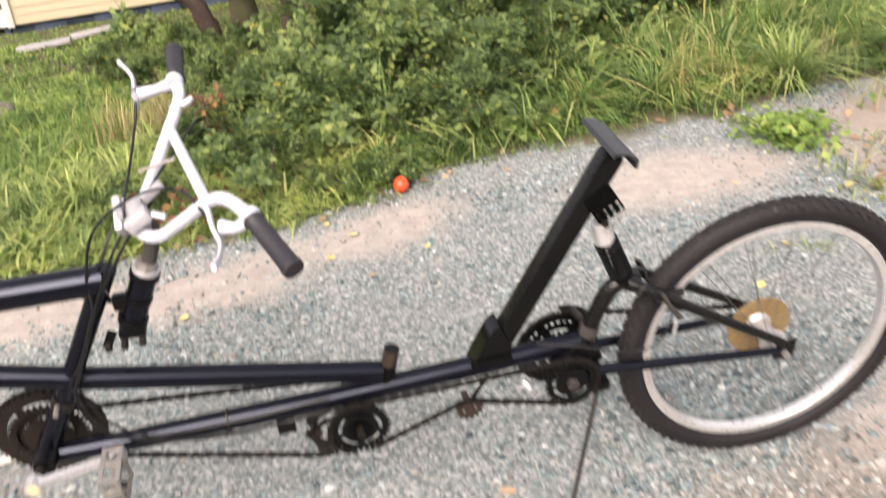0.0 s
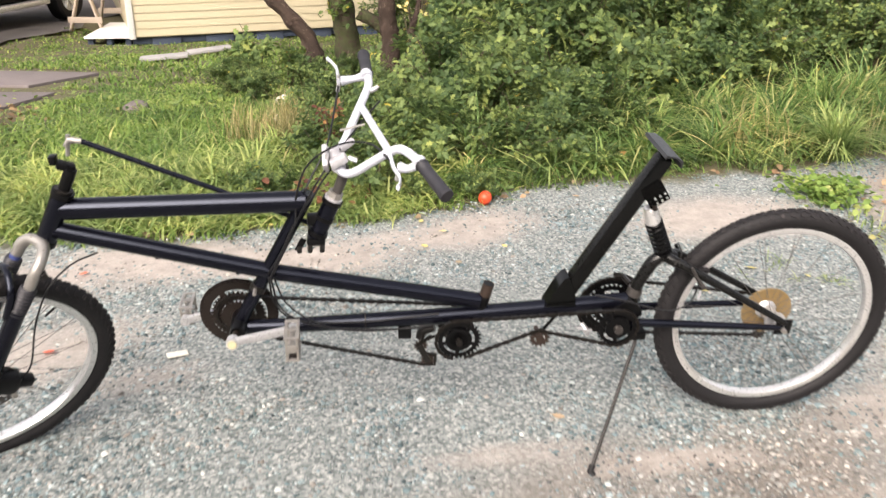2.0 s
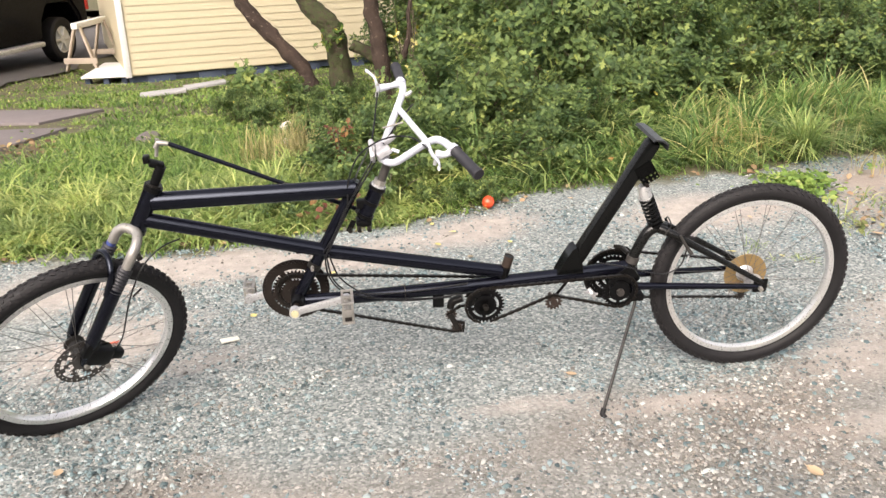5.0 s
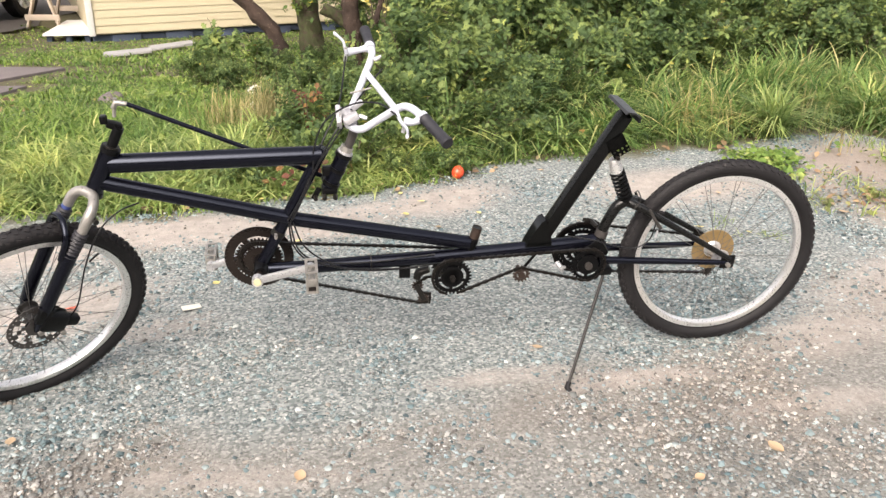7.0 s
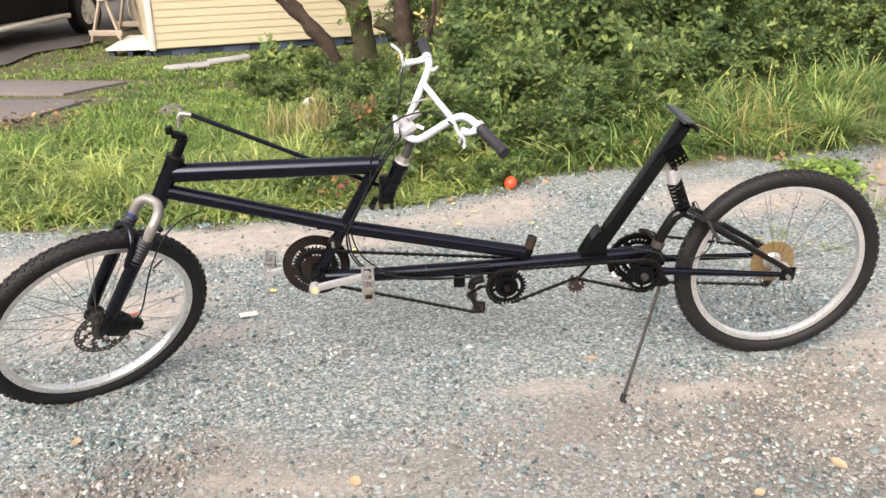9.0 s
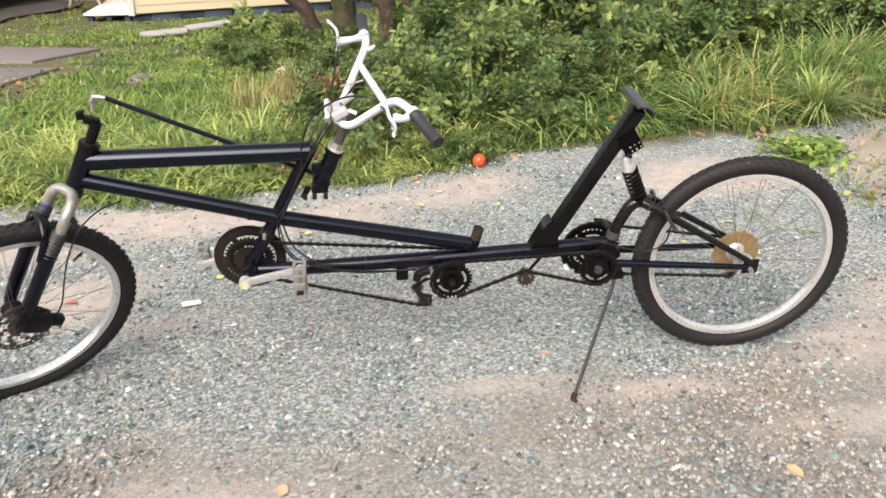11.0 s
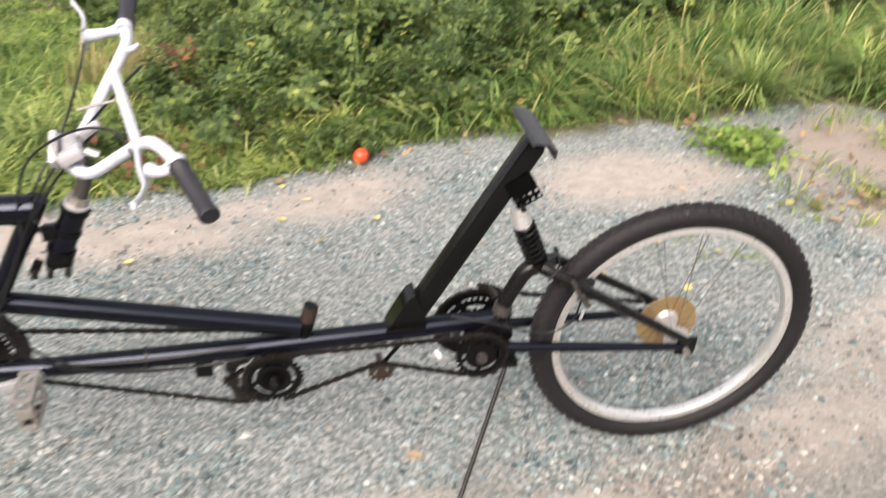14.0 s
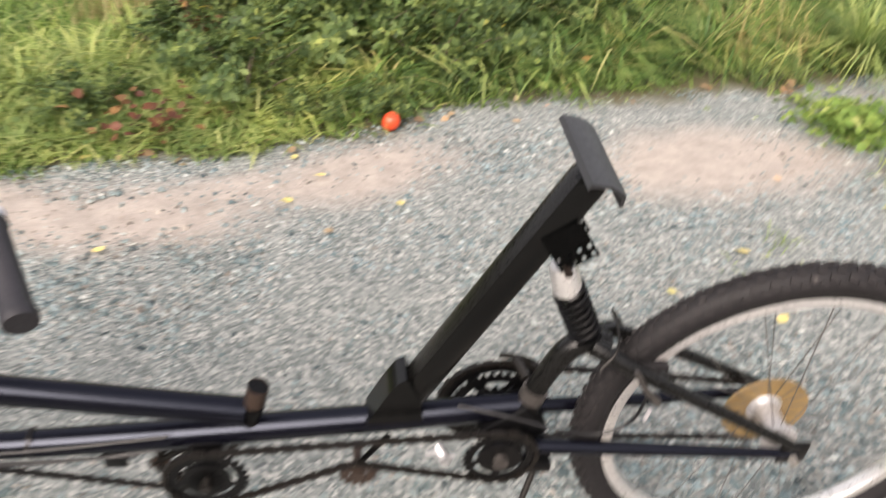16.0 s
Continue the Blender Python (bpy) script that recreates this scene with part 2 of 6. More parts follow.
SHRUB_M = foliage("shrub_leaves", [(0.0, (0.055, 0.095, 0.042)), (0.5, (0.108, 0.165, 0.064)), (0.85, (0.18, 0.245, 0.09)), (0.996, (0.27, 0.33, 0.115)), (1.0, (0.5, 0.42, 0.1))], 0.42)
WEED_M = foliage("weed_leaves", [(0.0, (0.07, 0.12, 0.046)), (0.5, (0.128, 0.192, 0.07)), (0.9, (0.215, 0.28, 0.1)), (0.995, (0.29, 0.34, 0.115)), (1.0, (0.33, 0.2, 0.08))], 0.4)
TREE_M = foliage("apple_leaves", [(0.0, (0.05, 0.09, 0.025)), (0.6, (0.09, 0.145, 0.04)), (0.9, (0.16, 0.2, 0.05)), (1.0, (0.55, 0.42, 0.06))], 0.35)
DOCK_M = foliage("dock_leaves", [(0.0, (0.085, 0.03, 0.024)), (0.5, (0.15, 0.062, 0.038)), (1.0, (0.24, 0.14, 0.06))], 0.3)
HEAP_M = foliage("rotting_leaves", [(0.0, (0.07, 0.045, 0.03)), (0.5, (0.16, 0.11, 0.07)), (0.9, (0.28, 0.2, 0.12)), (1.0, (0.45, 0.36, 0.14))], 0.15)
LITTER_M = foliage("brown_litter", [(0.0, (0.13, 0.085, 0.06)), (0.5, (0.25, 0.175, 0.12)), (0.9, (0.38, 0.28, 0.19)), (1.0, (0.42, 0.19, 0.12))], 0.15)
WILT_M = foliage("wilting_leaves", [(0.0, (0.12, 0.14, 0.055)), (0.5, (0.22, 0.24, 0.1)), (1.0, (0.4, 0.36, 0.19))], 0.3)
YELLOW_M = foliage("yellow_leaf", [(0.0, (0.48, 0.4, 0.14)), (1.0, (0.6, 0.54, 0.28))], 0.15)
ORANGE_M = foliage("orange_leaf", [(0.0, (0.36, 0.25, 0.18)), (1.0, (0.43, 0.32, 0.24))], 0.1)
PINK_M = foliage("red_leaf", [(0.0, (0.6, 0.09, 0.06)), (1.0, (0.68, 0.16, 0.1))], 0.2)
WHITE_M = surface("bleached_chip", (0.72, 0.7, 0.62), (0.6, 0.58, 0.5), 0.7, 0, 20, 120, 0.1, 0.001)


def stones_material(name, stops):
    m = bpy.data.materials.new(name)
    m.use_nodes = True
    nt = m.node_tree
    b = nt.nodes["Principled BSDF"]
    geo = nt.nodes.new("ShaderNodeNewGeometry")
    tone = ramp_of(nt, geo.outputs["Random Per Island"], stops)
    grain = noise_of(nt, geo.outputs["Position"], 260, 5, 0.7)
    col = mixed(nt, tone, ramp_of(nt, grain, [(0.3, (0.7, 0.7, 0.7)), (0.7, (1.1, 1.1, 1.1))]), 0.8, "MULTIPLY")
    drift = ramp_of(nt, noise_of(nt, geo.outputs["Position"], 1.5, 4, 0.6), [(0.36, (0.84, 0.93, 0.98)), (0.5, (1.0, 1.0, 1.0)), (0.64, (1.1, 1.06, 1.02))])
    col = mixed(nt, col, drift, 1.0, "MULTIPLY")
    nt.links.new(col, b.inputs["Base Color"])
    b.inputs["Roughness"].default_value = 0.75
    return m


STONES = stones_material("crushed_stone", [(0.0, (0.028, 0.044, 0.048)), (0.3, (0.094, 0.137, 0.143)), (0.65, (0.19, 0.243, 0.246)), (0.93, (0.33, 0.372, 0.36)), (1.0, (0.54, 0.54, 0.5))])
GREY_STONES = stones_material("worn_stone", [(0.0, (0.07, 0.069, 0.064)), (0.3, (0.15, 0.147, 0.137)), (0.65, (0.25, 0.243, 0.224)), (0.93, (0.345, 0.33, 0.303)), (1.0, (0.47, 0.455, 0.42))])
PEBBLES = stones_material("brown_pebbles", [(0.0, (0.07, 0.062, 0.054)), (0.35, (0.165, 0.145, 0.125)), (0.75, (0.265, 0.238, 0.205)), (1.0, (0.4, 0.37, 0.33))])


def ground_material():
    m = bpy.data.materials.new("gravel_and_dirt")
    m.use_nodes = True
    nt = m.node_tree
    b = nt.nodes["Principled BSDF"]
    co = nt.nodes.new("ShaderNodeTexCoord").outputs["Object"]
    big, mid, fine = noise_of(nt, co, 2.2, 5), noise_of(nt, co, 30, 6, 0.7), noise_of(nt, co, 240, 6, 0.75)
    at = {}
    for key in ("sand", "soil", "front", "dirt"):
        a = nt.nodes.new("ShaderNodeAttribute")
        a.attribute_name = key
        at[key] = a.outputs["Fac"]
    cell = nt.nodes.new("ShaderNodeTexVoronoi")
    cell.inputs["Scale"].default_value = 120
    nt.links.new(co, cell.inputs["Vector"])
    chip = nt.nodes.new("ShaderNodeSeparateColor")
    nt.links.new(cell.outputs["Color"], chip.inputs[0])
    grit = ramp_of(nt, chip.outputs[0], [(0.0, (0.078, 0.093, 0.093)), (0.4, (0.164, 0.184, 0.178)), (0.8, (0.264, 0.28, 0.266)), (1.0, (0.41, 0.41, 0.38))])
    grit = mixed(nt, grit, mixed(nt, (0.135, 0.113, 0.095), (0.27, 0.228, 0.192), mid), at["front"])
    sand = mixed(nt, (0.268, 0.234, 0.207), (0.438, 0.386, 0.342), ramp_of(nt, noise_of(nt, co, 14, 8, 0.72), [(0.32, (0, 0, 0)), (0.68, (1, 1, 1))]))
    sand = mixed(nt, sand, mixed(nt, (0.18, 0.142, 0.115), (0.36, 0.295, 0.245), mid), at["dirt"])
    soil = mixed(nt, (0.05, 0.042, 0.022), (0.13, 0.115, 0.055), mid)
    edge = nt.nodes.new("ShaderNodeMath")
    edge.operation = "MULTIPLY_ADD"
    nt.links.new(mid, edge.inputs[0])
    edge.inputs[1].default_value = 0.8
    add = nt.nodes.new("ShaderNodeMath")
    add.operation = "SUBTRACT"
    nt.links.new(at["sand"], add.inputs[0])
    add.inputs[1].default_value = 0.4
    nt.links.new(add.outputs[0], edge.inputs[2])
    col = mixed(nt, grit, sand, ramp_of(nt, edge.outputs[0], [(0.15, (0, 0, 0)), (0.85, (0.9, 0.9, 0.9))]))
    col = mixed(nt, col, soil, at["soil"])
    col = mixed(nt, col, ramp_of(nt, fine, [(0.3, (0.72, 0.72, 0.72)), (0.7, (1.1, 1.1, 1.1))]), 0.75, "MULTIPLY")
    nt.links.new(col, b.inputs["Base Color"])
    b.inputs["Roughness"].default_value = 0.92
    bp = nt.nodes.new("ShaderNodeBump")
    bp.inputs["Strength"].default_value, bp.inputs["Distance"].default_value = 0.5, 0.006
    nt.links.new(fine, bp.inputs["Height"])
    nt.links.new(bp.outputs[0], b.inputs["Normal"])
    return m


GROUND = ground_material()


# ---------------------------------------------------------------- building helpers
def empty(name, m, label, category, group="", kind=""):
    ob = new(name)
    ob.empty_display_size = 0.1
    ob.matrix_world = m
    return tagged(ob, label, category, group, kind)


def mesh_of(name, bm, material, smooth=40):
    me = bpy.data.meshes.new(name)
    bm.normal_update()
    if smooth:
        lim = radians(smooth)
        for f in bm.faces:
            f.smooth = True
        for e in bm.edges:
            if len(e.link_faces) == 2 and e.calc_face_angle(0) > lim:
                e.smooth = False
    bm.to_mesh(me)
    bm.free()
    me.materials.append(material)
    return me


def part(name, bm, material, parent, label="", m=None, smooth=40):
    ob = new(name, bm if isinstance(bm, bpy.types.Mesh) else mesh_of(name, bm, material, smooth))
    ob.parent = parent
    if m is not None:
        ob.matrix_local = m
    if label:
        ob["label"] = label
    return ob


def thing(name, bm, material, label, category, m=None, group="", kind="", smooth=40):
    ob = new(name, bm if isinstance(bm, bpy.types.Mesh) else mesh_of(name, bm, material, smooth))
    if m is not None:
        ob.matrix_world = m
    return tagged(ob, label, category, group, kind)


def box(bm, lo, hi, bevel=0.0, m=None):
    r = bmesh.ops.create_cube(bm, size=1)
    lo, hi = Vector(lo), Vector(hi)
    d = hi - lo
    t = Matrix.Translation((lo + hi) / 2) @ Matrix.Diagonal((*d, 1))
    if m is not None:
        t = m @ t
    bmesh.ops.transform(bm, matrix=t, verts=r["verts"])
    if bevel:
        es = list({e for v in r["verts"] for e in v.link_edges})
        bmesh.ops.bevel(bm, geom=es, offset=bevel, segments=2, affect="EDGES", profile=0.5)
    return bm


def smooth_path(pts, steps):
    """A curve through the points (Catmull-Rom)."""
    p = [Vector(q) for q in pts]
    p = [p[0] * 2 - p[1]] + p + [p[-1] * 2 - p[-2]]
    out = []
    for i in range(1, len(p) - 2):
        for k in range(steps):
            t = k / steps
            a, b, c, d = p[i - 1], p[i], p[i + 1], p[i + 2]
            out.append(0.5 * ((2 * b) + (c - a) * t + (2 * a - 5 * b + 4 * c - d) * t * t + (3 * b - a - 3 * c + d) * t ** 3))
    return out + [p[-2]]


def tube(bm, pts, r, seg=14, curve=0, close=False, flat=1.0, caps=True):
    """A round tube along points; r a radius or one for each point; curve: steps of smoothing; flat squeezes it sideways."""
    pts = [Vector(p) for p in pts]
    rs = list(r) if isinstance(r, (list, tuple)) else [r] * len(pts)
    if curve:
        n = len(pts)
        pts2 = smooth_path(pts, curve)
        rs = [rs[min(int(i / curve), n - 1)] * (1 - (i / curve) % 1) + rs[min(int(i / curve) + 1, n - 1)] * ((i / curve) % 1) for i in range(len(pts2))]
        pts = pts2
    n = len(pts)
    t0 = (pts[1] - pts[0]).normalized()
    up = Vector((0, 1, 0)) if abs(t0.y) < 0.9 else Vector((1, 0, 0))
    nrm = (up - t0 * up.dot(t0)).normalized()
    rings = []
    for i, p in enumerate(pts):
        if close:
            t = (pts[(i + 1) % n] - pts[i - 1]).normalized()
        else:
            t = (pts[min(i + 1, n - 1)] - pts[max(i - 1, 0)]).normalized()
        nrm = (nrm - t * nrm.dot(t)).normalized()
        bn = t.cross(nrm)
        rings.append([bm.verts.new(p + rs[i] * (flat * math.cos(2 * math.pi * k / seg) * nrm + math.sin(2 * math.pi * k / seg) * bn)) for k in range(seg)])
    for i in range(n if close else n - 1):
        a, b = rings[i], rings[(i + 1) % n]
        for k in range(seg):
            bm.faces.new((a[k], a[(k + 1) % seg], b[(k + 1) % seg], b[k]))
    if caps and not close:
        bm.faces.new(rings[0][::-1])
        bm.faces.new(rings[-1])
    return bm


def turned(bm, profile, seg=48, m=None):
    """A shape turned about the y axis from (radius, y) points."""
    closed = profile[0] == profile[-1]
    prof = profile[:-1] if closed else profile
    rings = []
    for k in range(seg):
        a = 2 * math.pi * k / seg
        rings.append([bm.verts.new((r * math.cos(a), y, r * math.sin(a))) for r, y in prof])
    n = len(prof)
    for k in range(seg):
        a, b = rings[k], rings[(k + 1) % seg]
        for i in range(n if closed else n - 1):
            j = (i + 1) % n
            bm.faces.new((a[i], b[i], b[j], a[j]))
    if m is not None:
        bmesh.ops.transform(bm, matrix=m, verts=[v for r in rings for v in r])
    return bm


def bar(a, b, r, seg=14, **kw):
    return tube(bmesh.new(), [a, b], r, seg, **kw)


def rounded_bar(a, b, w, d, bevel=0.006, side=(0, 1, 0)):
    """A box tube from a to b, w across in the bike's plane and d sideways."""
    a, b = Vector(a), Vector(b)
    z = (b - a).normalized()
    y = Vector(side)
    x = y.cross(z).normalized()
    y = z.cross(x)
    m = Matrix.Translation(a) @ Matrix((x, y, z)).transposed().to_4x4()
    return box(bmesh.new(), (-w / 2, -d / 2, 0), (w / 2, d / 2, (b - a).length), bevel, m)


def fast_mesh(name, verts, faces, material, smooth=False):
    me = bpy.data.meshes.new(name)
    verts, faces = np.asarray(verts, np.float32), np.asarray(faces, np.int32)
    k = faces.shape[1]
    me.vertices.add(len(verts))
    me.vertices.foreach_set("co", verts.ravel())
    me.loops.add(faces.size)
    me.loops.foreach_set("vertex_index", faces.ravel())
    me.polygons.add(len(faces))
    me.polygons.foreach_set("loop_start", np.arange(0, faces.size, k, dtype=np.int32))
    if smooth:
        me.polygons.foreach_set("use_smooth", np.ones(len(faces), bool))
    me.update(calc_edges=True)
    me.materials.append(material)
    return me


rng = np.random.default_rng(7)


# ---------------------------------------------------------------- ground
def value_noise(x, y, scale, seed):
    """Smooth noise of 0 to 1 over the plan."""
    x, y = np.asarray(x, float) * scale, np.asarray(y, float) * scale
    i, j = np.floor(x).astype(np.int64), np.floor(y).astype(np.int64)
    u, v = x - i, y - j
    u, v = u * u * (3 - 2 * u), v * v * (3 - 2 * v)

    def h(a, b):
        n = (a * 374761393 + b * 668265263 + seed * 974634777) & 0x7FFFFFFF
        n = ((n ^ (n >> 13)) * 1274126177) & 0x7FFFFFFF
        return (n ^ (n >> 16)) / 0x7FFFFFFF

    return (h(i, j) * (1 - u) + h(i + 1, j) * u) * (1 - v) + (h(i, j + 1) * (1 - u) + h(i + 1, j + 1) * u) * v


def ground_z(x, y):
    """The lie of the land: the drive dips towards the front wheel, and the yard falls away behind the verge."""
    s = np.clip((-x - 0.9) / 1.35, 0, 1)
    z = -0.022 * s * s * (3 - 2 * s) - 0.02 * np.clip(-x - 2.3, 0, 6)
    d = np.clip(y - 2.0, 0, 11.0)
    a, b = np.clip((-x - 5.6) / 1.2, 0, 1), np.clip((y - 8) / 4, 0, 1)
    z = z + 0.24 * a * a * (3 - 2 * a) * b * b * (3 - 2 * b)
    return z - 0.075 * (np.sqrt(d * d + 0.5) - 0.7071)

# where the gravel ends and the verge begins
EDGE_X = [-40, -6, -2.85, -2.2, -1.85, -1.59, -1.25, -0.87, -0.53, -0.15, 0.28, 0.74, 0.98, 1.3, 1.6, 1.9, 2.15, 2.35, 2.5, 2.7, 4.0, 40]
EDGE_Y = [1.3, 1.35, 1.42, 1.42, 1.5, 1.55, 1.58, 1.76, 1.97, 2.1, 2.18, 2.31, 2.22, 2.42, 2.62, 2.64, 2.5, 2.05, 1.5, 1.1, 0.85, 0.8]


def edge_y(x):
    return np.interp(x, EDGE_X, EDGE_Y)


def sand_at(x, y):
    """How sandy the drive is: bare dirt patches among the crushed stone."""
    wob = 0.25 * (value_noise(x, y, 3.0, 11) - 0.5) + 0.12 * (value_noise(x, y, 9.0, 12) - 0.5)
    s = np.zeros_like(np.asarray(x, float))
    for cx, cy, rx, ry, turn, most in ((-2.0, 1.2, 0.75, 0.2, 2, 1), (-1.5, 1.18, 0.45, 0.19, 6, 1), (-2.6, 1.0, 0.5, 0.25, 20, 0.9), (-0.8, 1.48, 0.38, 0.19, 27, 1), (-1.15, 1.36, 0.3, 0.12, 20, 0.8), (0.48, 1.58, 0.46, 0.26, 8, 1),
                                       (-0.33, -0.23, 0.26, 0.06, 5, 0.8), (-0.82, -0.2, 0.32, 0.06, 8, 0.55), (0.45, 0.02, 0.4, 0.14, 20, 0.6), (0.95, 0.45, 0.6, 0.16, 28, 0.65), (1.72, 1.95, 0.42, 0.55, 0, 1), (1.5, 1.25, 0.36, 0.28, 0, 0.95), (1.3, 1.62, 0.12, 0.25, 0, 0.8),
                                       (2.3, 0.7, 1.2, 0.3, 5, 0.65), (-2.3, 0.45, 0.35, 0.2, 30, 0.75), (-1.95, 0.25, 0.2, 0.1, 20, 0.55), (-0.1, -1.35, 1.2, 0.3, 6, 0.5), (-1.5, -0.62, 0.35, 0.06, -4, 0.5), (0.15, -0.42, 0.35, 0.07, 4, 0.5)):
        c, n = math.cos(radians(turn)), math.sin(radians(turn))
        u, v = (x - cx) * c + (y - cy) * n, -(x - cx) * n + (y - cy) * c
        d = np.sqrt((u / rx) ** 2 + (v / ry) ** 2) + wob * 1.6
        s = np.maximum(s, most * np.clip(1.5 - d, 0, 1.0))
    off = np.clip(np.maximum(np.abs(x + 0.5) - 2.7, -1.5 - y) / 0.6, 0, 1)
    rough_ = 0.55 * value_noise(x, y, 0.7, 51) + 0.45 * value_noise(x, y, 2.3, 52)
    s = np.maximum(s, off * np.clip((rough_ - 0.48) * 2.6, 0, 0.7))
    return np.clip(s, 0, 1)


def front_mix(x, y):
    """1 where the drive is worn brown and gritty, 0 in the fresh blue-grey stone."""
    line = np.interp(x, [-3.0, -1.8, -1.1, -0.5, 0.0, 0.3, 0.8, 1.4, 3.0], [-0.5, -0.36, -0.2, 0.0, 0.02, 0.2, 0.55, 0.9, 1.2]) + 0.3 * (value_noise(x, y, 2.2, 15) - 0.5) + 0.12 * (value_noise(x, y, 7.0, 18) - 0.5)
    return np.clip((line - y) / 0.22, 0, 1) * (0.45 + 0.55 * value_noise(x, y, 3.2, 16)) * (1 - 0.35 * np.clip((-0.45 - y) / 0.3, 0, 1)) * np.clip(1.6 - 0.25 * np.hypot(x + 0.5, y + 0.5) + 0.9 * (value_noise(x, y, 0.6, 17) - 0.5), 0.3, 1)


def ground_lines(near_lo, near_hi, step, far):
    a = np.arange(near_lo, near_hi + step / 2, step)
    out, g = [], step
    lo = near_lo
    hi = near_hi
    lows, highs = [], []
    while lo > -far:
        g *= 1.22
        lo -= g
        hi += g
        lows.append(lo)
        highs.append(hi)
    return np.concatenate([lows[::-1], a, highs])


gx, gy = ground_lines(-3.4, 2.8, 0.03, 900), ground_lines(-2.6, 3.4, 0.03, 900)
GX, GY = np.meshgrid(gx, gy, indexing="ij")
relief = 0.012 * (value_noise(GX, GY, 2.5, 1) - 0.5) + 0.008 * (value_noise(GX, GY, 9, 2) - 0.5) + 0.005 * (value_noise(GX, GY, 30, 3) - 0.5)
GZ = ground_z(GX, GY) + np.where((np.abs(GX) < 6) & (np.abs(GY) < 6), relief, 0)
nx, ny = GX.shape
idx = np.arange(nx * ny).reshape(nx, ny)
quads = np.stack([idx[:-1, :-1], idx[1:, :-1], idx[1:, 1:], idx[:-1, 1:]], -1).reshape(-1, 4)
gm = fast_mesh("ground", np.stack([GX, GY, GZ], -1).reshape(-1, 3), quads, GROUND, True)
soil = np.clip((GY - edge_y(GX) + 0.05 + 0.26 * (value_noise(GX, GY, 6, 5) - 0.5) + 0.1 * (value_noise(GX, GY, 17, 7) - 0.5)) / 0.15, 0, 1)
dirt = np.clip(1.7 - np.hypot((GX - 1.9) / 0.62, (GY - 1.75) / 0.75) + 0.7 * (value_noise(GX, GY, 4, 6) - 0.5), 0, 1)
for key, field in (("sand", sand_at(GX, GY)), ("soil", soil), ("front", 0.85 * front_mix(GX, GY)), ("dirt", dirt)):
    gm.attributes.new(key, "FLOAT", "POINT").data.foreach_set("value", field.ravel().astype(np.float32))
tagged(new("ground", gm), "grey gravel drive with bare sandy patches and dark verge soil", "ground", kind="structure")


def scatter(n, x0, x1, y0, y1, keep):
    """n random places in a stretch of the plan, thinned by keep(x, y) of 0 to 1."""
    x, y = rng.uniform(x0, x1, n), rng.uniform(y0, y1, n)
    k = rng.random(n) < keep(x, y)
    return x[k], y[k]


def stones(name, x, y, size, material, label):
    """Broken stones lying on the drive: squashed uneven octahedra with cut corners."""
    n = len(x)
    base = np.array([(1, 0, 0), (0, 1, 0), (-1, 0, 0), (0, -1, 0), (0.45, 0.45, 0.75), (-0.45, 0.4, 0.75), (0, -0.5, 0.8)])
    tri = np.array([(0, 1, 4), (1, 2, 5), (1, 5, 4), (2, 3, 6), (2, 6, 5), (3, 0, 6), (0, 4, 6), (4, 5, 6)])
    v = base[None] * (1 + 0.45 * (rng.random((n, 7, 3)) - 0.5))
    v *= size[:, None, None] * rng.uniform(0.6, 1.25, (n, 1, 3)) * np.array([1, 1, 0.62])
    a = rng.uniform(0, 2 * np.pi, n)
    c, s = np.cos(a)[:, None], np.sin(a)[:, None]
    tip = rng.normal(0, 0.25, (n, 2))
    px, py, pz = v[..., 0] * c - v[..., 1] * s, v[..., 0] * s + v[..., 1] * c, v[..., 2]
    pz = pz + px * tip[:, :1] + py * tip[:, 1:]
    z = ground_z(x, y)
    co = np.stack([px + x[:, None], py + y[:, None], pz + z[:, None] - 0.001], -1).reshape(-1, 3)
    f = (tri[None] + 7 * np.arange(n)[:, None, None]).reshape(-1, 3)
    return tagged(new(name, fast_mesh(name, co, f, material)), label, "gravel", kind="stuff")


def stone_density(x, y):
    d = (1.0 - 0.93 * sand_at(x, y)) * (1 - 0.86 * front_mix(x, y)) * (1 - 0.45 * np.clip(2.4 * value_noise(x, y, 4.5, 24) - 1.1, 0, 1))
    return np.where(y < edge_y(x) + 0.03, d * (0.55 + 0.45 * value_noise(x, y, 2.0, 21)), 0.0)


def pebble_density(x, y):
    return np.where(y < edge_y(x) + 0.05, np.clip(0.12 + 0.25 * value_noise(x, y, 3.5, 22) + 0.8 * front_mix(x, y), 0, 1) * (1 - 0.55 * sand_at(x, y)), 0.0)


def fading(keep):
    """The loose stones thin out, away from the stretch of drive round the bicycle."""
    def out(x, y):
        d = np.hypot(np.clip(np.abs(x + 0.5) - 2.3, 0, 9), np.clip(-1.3 - y, 0, 9))
        return keep(x, y) * np.clip(1 - d / 2.2 + 0.5 * (value_noise(x, y, 1.6, 23) - 0.5) * (d > 0.05), 0, 1)
    return out


sx, sy = scatter(290000, -4.6, 3.4, -3.0, 2.6, fading(stone_density))
stones("crushed_gravel", sx, sy, np.clip(rng.lognormal(-5.2, 0.42, len(sx)), 0.0026, 0.0135), STONES, "loose blue-grey crushed stone on the drive")
sx, sy = scatter(190000, -4.6, 3.4, -3.0, 2.8, fading(pebble_density))
stones("brown_grit", sx, sy, np.clip(rng.lognormal(-5.45, 0.4, len(sx)), 0.0022, 0.012), PEBBLES, "fine brown grit pressed into the drive")

